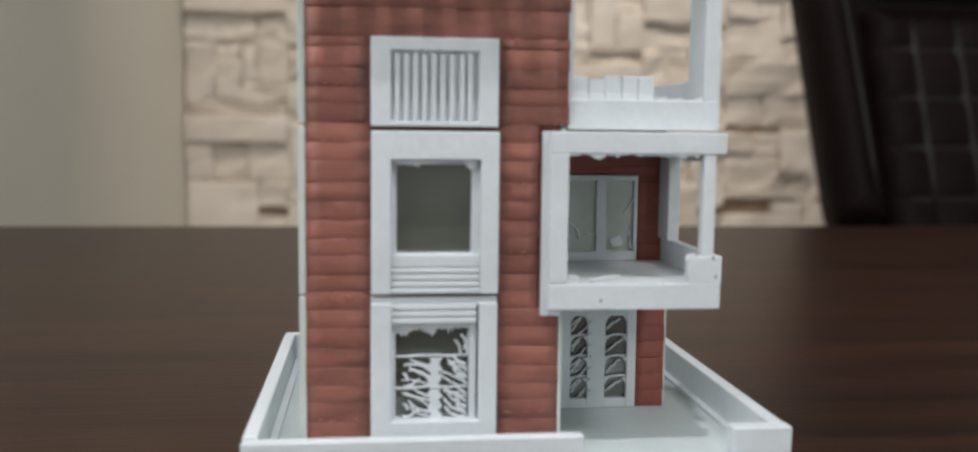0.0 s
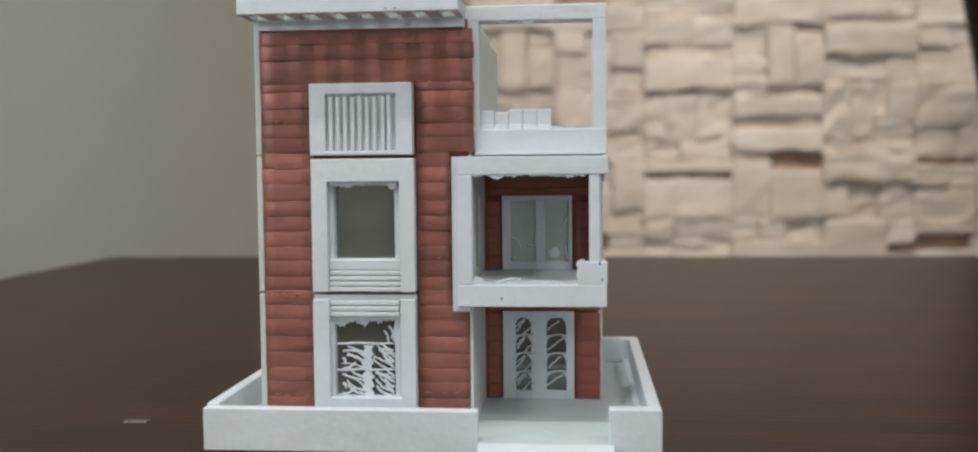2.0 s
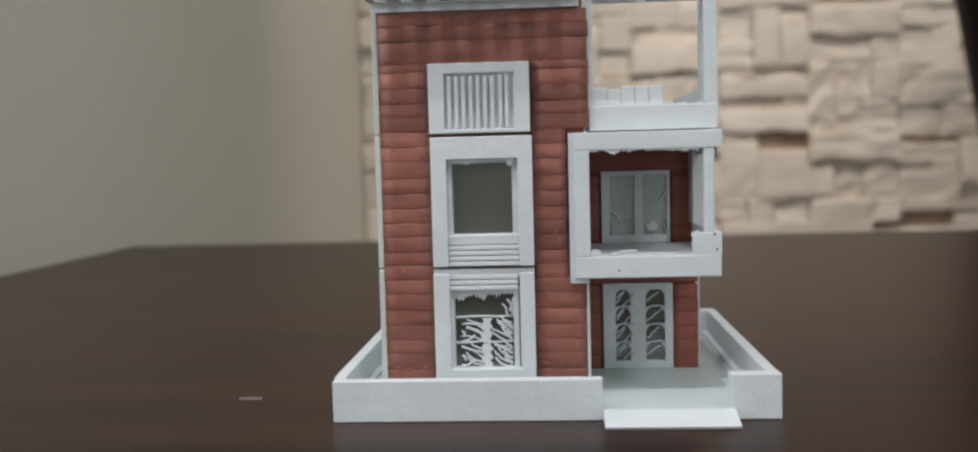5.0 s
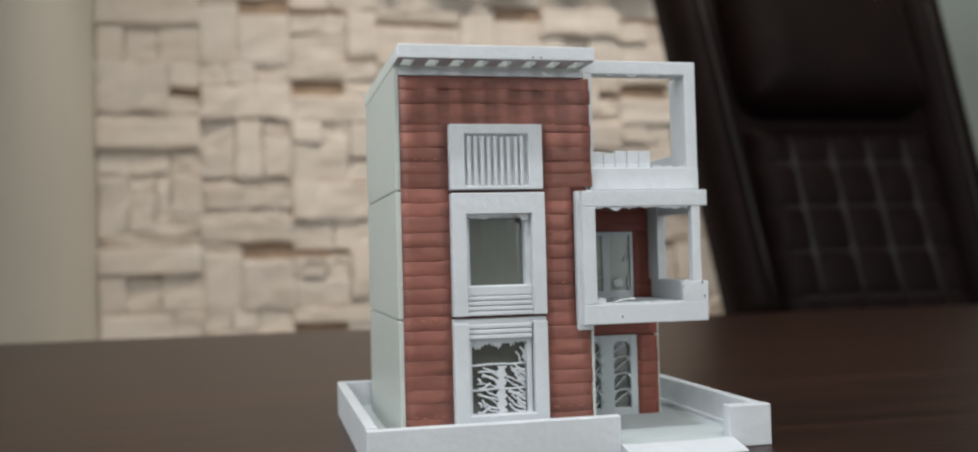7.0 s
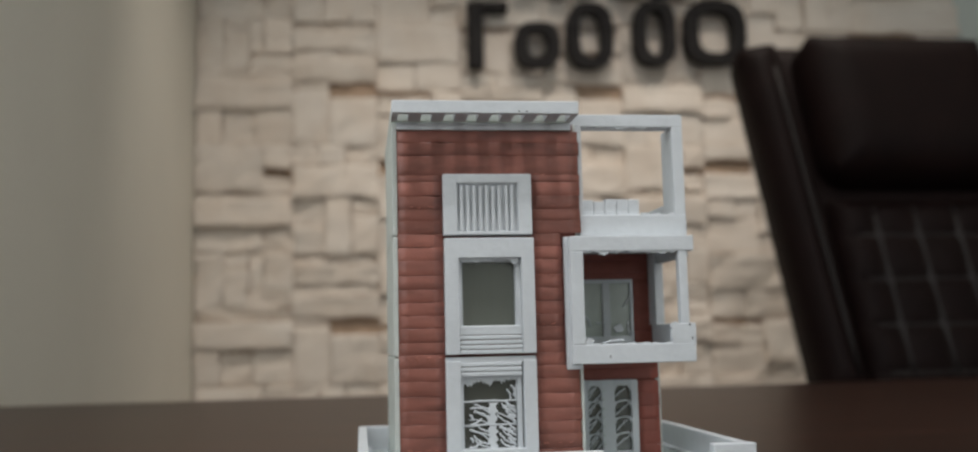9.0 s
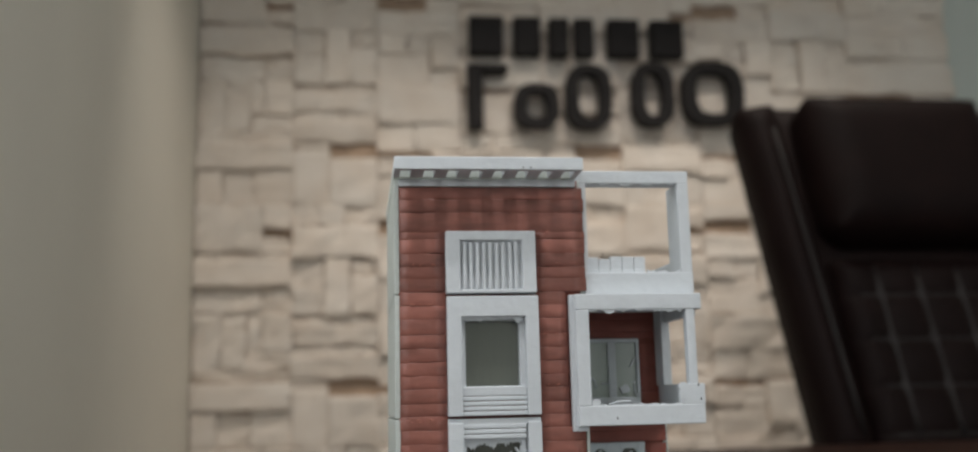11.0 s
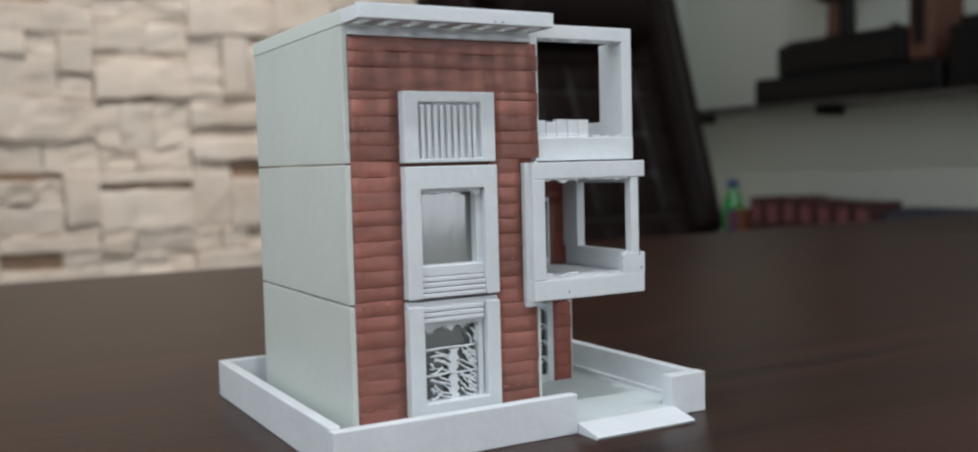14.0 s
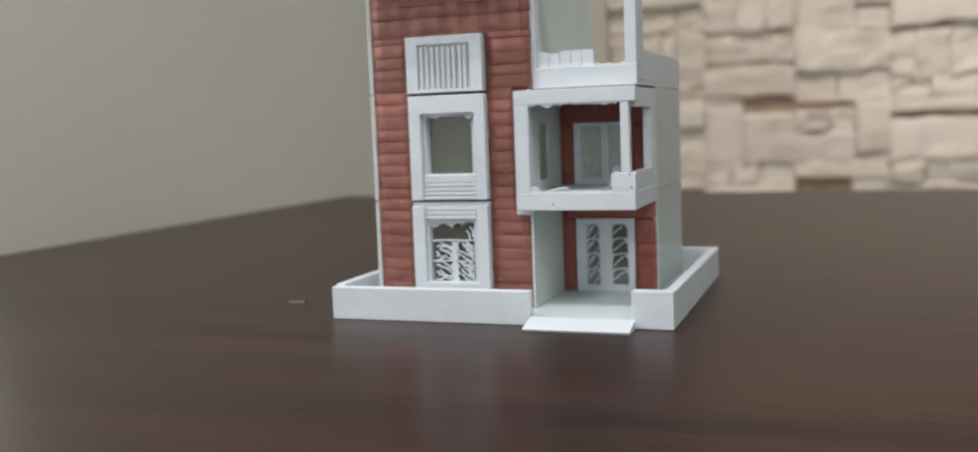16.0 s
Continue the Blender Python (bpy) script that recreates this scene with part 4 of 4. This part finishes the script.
part("head", lathe([(0.04, 0.0), (0.085, 0.03), (0.105, 0.08), (0.10, 0.15), (0.06, 0.19), (0.02, 0.20)], (2.08, 1.93, SHZ + 0.27), 20), BLACK_PLASTIC, fan, smooth=True)
thing("cable", tube([(2.19, 1.52 + 0.03 * math.sin(k * 0.7), SHZ + 0.40 - 0.058 * k) for k in range(14)], 0.005, 6), BLACK_PLASTIC,
      "thin dark cable hanging down the pale wall", "cable", smooth=True)

CTZ = -0.16
counter = tagged(empty("side_counter", (2.0, 1.9, FLOOR_Z)), "pale laminate side counter along the wall", "counter")
part("counter_top", box(1.86, WALL_R - 0.002, 0.9, 2.66, CTZ - 0.03, CTZ, 0.003), OAK, counter)
for y0 in (0.92, 1.50, 2.08):
    part("cabinet", box(1.89, WALL_R - 0.004, y0, y0 + 0.56, FLOOR_Z, CTZ - 0.03, 0.003), OAK, counter)
    part("cabinet_door", box(1.872, 1.888, y0 + 0.01, y0 + 0.55, FLOOR_Z + 0.06, CTZ - 0.04, 0.003), OAK, counter)

bottle = tagged(empty("bottle", (2.0, 2.26, CTZ)), "green plastic drink bottle with a blue cap", "bottle")
part("body", lathe([(0.030, 0.0), (0.034, 0.01), (0.034, 0.10), (0.030, 0.12), (0.016, 0.155), (0.014, 0.165)], (2.0, 2.26, CTZ), 24), GREEN, bottle, smooth=True)
part("cap", lathe([(0.017, 0.0), (0.017, 0.018), (0.014, 0.022)], (2.0, 2.26, CTZ + 0.165), 20), BLUE_CAP, bottle)


def pack(y0, y1, h, mat, label):
    p = tagged(empty("snack_pack", (2.0, (y0 + y1) / 2, CTZ)), label, "pack", "packs on the counter")
    part("carton", box(1.94, 2.06, y0, y1, CTZ, CTZ + h, 0.004, 2), mat, p)
    part("band", box(1.937, 1.9395, y0 + 0.012, y1 - 0.012, CTZ + h * 0.55, CTZ + h * 0.85), PACK_PALE, p)


pack(2.19, 2.228, 0.10, PACK_PURPLE, "narrow purple carton standing on the counter")
pack(2.15, 2.185, 0.105, PACK_ORANGE, "narrow orange carton standing on the counter")
for k in range(7):
    pack(1.70 + k * 0.062, 1.757 + k * 0.062, 0.125 + 0.02 * rnd.random(), PACK_RED, "dark red printed carton standing in a row")
heap = pillow(0.45, 0.12, 0.10, 20, 10, 4, 1, 0.03, 0.05)
thing("folded_cloth", placed(heap, Matrix.Translation((1.99, 1.44, CTZ)) @ Matrix.Rotation(radians(-90), 4, "Z")), BLUE_CLOTH,
      "crumpled dark blue cloth heap on the counter", "cloth", smooth=True)

# ------------------------------------------------------------------ stones of the cladding
# cast panels of split stone: four designs, repeated up the wall.
# Each stone: left and right in twentieths of the panel's width, bottom and top in centimetres, how far it stands out in millimetres.
srnd = random.Random(11)
PANEL_H, PANEL_Z = 0.657, -0.06
PANEL_A = [
    (0, 5.5, 0, 10, 17), (5.5, 12, 0, 10, 6), (12, 20, 0, 10, 15), (0, 20, 10, 17.5, 31), (0, 20, 17.5, 21, 12),
    (0, 6, 21, 36, 12), (6, 11, 21, 31, 19), (6, 11, 31, 36, 5), (11, 20, 21, 25.5, 11), (11, 14, 25.5, 36, 8), (14, 20, 25.5, 36, 20),
    (0, 14, 36, 43, 6), (14, 20, 36, 39.5, 13), (14, 20, 39.5, 43, 5), (0, 20, 43, 50.5, 28), (0, 20, 50.5, 52.5, 6),
    (0, 14, 52.5, 65.7, 22), (14, 20, 52.5, 57, 9), (14, 20, 57, 59, 4), (14, 20, 59, 65.7, 23)]
PANEL_B = [
    (0, 8.5, 0, 16, 14), (8.5, 20, 0, 13.5, 20), (8.5, 20, 13.5, 18, 3), (0, 8.5, 16, 18, 8), (0, 20, 18, 24, 21), (0, 20, 24, 27, 6),
    (0, 20, 27, 32.5, 20), (0, 20, 32.5, 35, 5), (0, 7.5, 35, 43, 17), (0, 7.5, 43, 51, 8), (7.5, 13.5, 35, 51, 25),
    (13.5, 20, 35, 46, 23), (13.5, 20, 46, 51, 11), (0, 20, 51, 60, 26), (0, 6, 60, 65.7, 12), (6, 12, 60, 65.7, 15), (12, 20, 60, 65.7, 6)]
PANEL_C = [
    (0, 13, 0, 8, 14), (0, 7, 8, 14, 25), (7, 13, 8, 14, 12), (13, 20, 0, 3, 6), (13, 20, 3, 15.5, 28), (0, 13, 14, 15.5, 3),
    (0, 9, 15.5, 23.5, 14), (9, 20, 15.5, 23.5, 17), (0, 20, 23.5, 34, 28), (0, 13, 34, 44.5, 13), (13, 20, 34, 40, 8), (13, 20, 40, 50, 24),
    (0, 7, 44.5, 50, 25), (7, 13, 44.5, 50, 11), (0, 20, 50, 57.5, 18), (0, 12, 57.5, 61.7, 3), (12, 20, 57.5, 61.7, 15), (0, 20, 61.7, 65.7, 23)]
PANEL_D = [
    (0, 20, 0, 11, 22), (0, 20, 11, 12.5, 4), (0, 20, 12.5, 16, 23), (0, 8, 16, 21, 9), (8, 20, 16, 21, 15), (0, 5, 21, 33, 11),
    (5, 12, 21, 33, 17), (12, 20, 21, 34.5, 12), (0, 12, 33, 34.5, 3), (0, 20, 34.5, 43.5, 27), (0, 20, 43.5, 46, 5), (0, 11, 46, 54, 20),
    (11, 20, 46, 54, 14), (0, 20, 54, 60, 11), (0, 7, 60, 65.7, 23), (7, 20, 60, 65.7, 15)]
COLUMNS = [(-0.48, -0.215, PANEL_A), (-0.215, 0.02, PANEL_B), (0.02, 0.255, PANEL_C), (0.255, 0.49, PANEL_D), (0.49, 0.725, PANEL_B),
           (0.725, 0.96, PANEL_A), (0.96, 1.20, PANEL_C), (1.20, 1.44, PANEL_B), (1.44, STONE_R, PANEL_D)]
stones = []
for cx0, cx1, design in COLUMNS:
    for k in range(-2, 4):
        for u0, u1, a, b, d in design:
            x0, x1 = cx0 + (cx1 - cx0) * u0 / 20, cx0 + (cx1 - cx0) * u1 / 20
            z0, z1 = PANEL_Z + k * PANEL_H + a / 100, PANEL_Z + k * PANEL_H + b / 100
            z0, z1 = max(z0, FLOOR_Z + 0.004), min(z1, CEIL_Z - 0.004)
            # the shallowest places, mostly shadow bands, stay bare: brown mortar stands in for shade
            if z1 - z0 > 0.008 and d > 4:
                stones.append((max(x0, WALL_L + 0.004), z0, x1 - max(x0, WALL_L + 0.004), z1 - z0, d * MM))


def stone_mesh(bm, x0, z0, w, h, d):
    """A split-face stone: a rough front grid with rounded edges and straight sides."""
    nx, nz = max(4, min(9, int(w / 0.025))), 5
    rough = 0.003 + (0.006 if d < 0.013 else 0.0) + 0.006 * srnd.random()
    tx, tz = 0.008 * (srnd.random() - 0.5), 0.016 * (srnd.random() - 0.4)
    seed = srnd.random() * 90
    g = 0.0006
    front = []
    for i in range(nx + 1):
        col = []
        for j in range(nz + 1):
            u, v = i / nx, j / nz
            # the outer ring of cells is narrow, so that the edge rounds off quickly
            u = 0.07 if i == 1 else 0.93 if i == nx - 1 else u
            v = 0.10 if j == 1 else 0.90 if j == nz - 1 else v
            x, z = x0 + g + u * (w - 2 * g), z0 + g + v * (h - 2 * g)
            edge = (i in (0, nx)) or (j in (0, nz))
            y = WALL_B - 0.014 - d - tx * (u - 0.5) - tz * (v - 0.5) - rough * noise.noise((x * 22 + seed, seed, z * 30)) + (0.0035 if edge else 0)
            if edge:
                x += 0.005 * noise.noise((x * 26, z * 26, seed))
                z += 0.008 * noise.noise((x * 18, seed, z * 18))
            col.append(bm.verts.new((x, min(y, WALL_B - 0.0135), z)))
        front.append(col)
    for i in range(nx):
        for j in range(nz):
            bm.faces.new((front[i][j], front[i + 1][j], front[i + 1][j + 1], front[i][j + 1]))
    ring = [front[i][0] for i in range(nx + 1)] + [front[nx][j] for j in range(1, nz + 1)] + [front[i][nz] for i in range(nx - 1, -1, -1)] + [front[0][j] for j in range(nz - 1, 0, -1)]
    back = [bm.verts.new((v.co.x, WALL_B - 0.0115, v.co.z)) for v in ring]
    for k in range(len(ring)):
        n = (k + 1) % len(ring)
        bm.faces.new((ring[n], ring[k], back[k], back[n]))


rest = bmesh.new()
singles = 0
for x0, z0, w, h, d in stones:
    if -0.16 < z0 < 1.15 and x0 < 1.3 and singles < 298:
        b = bmesh.new()
        stone_mesh(b, x0, z0, w, h, d)
        part("stone", b, STONE, wall_n)
        singles += 1
    else:
        stone_mesh(rest, x0, z0, w, h, d)
far = part("far_stones", rest, STONE, wall_n, "cream split-face stones further up and down the wall")
far["kind"] = "stuff"
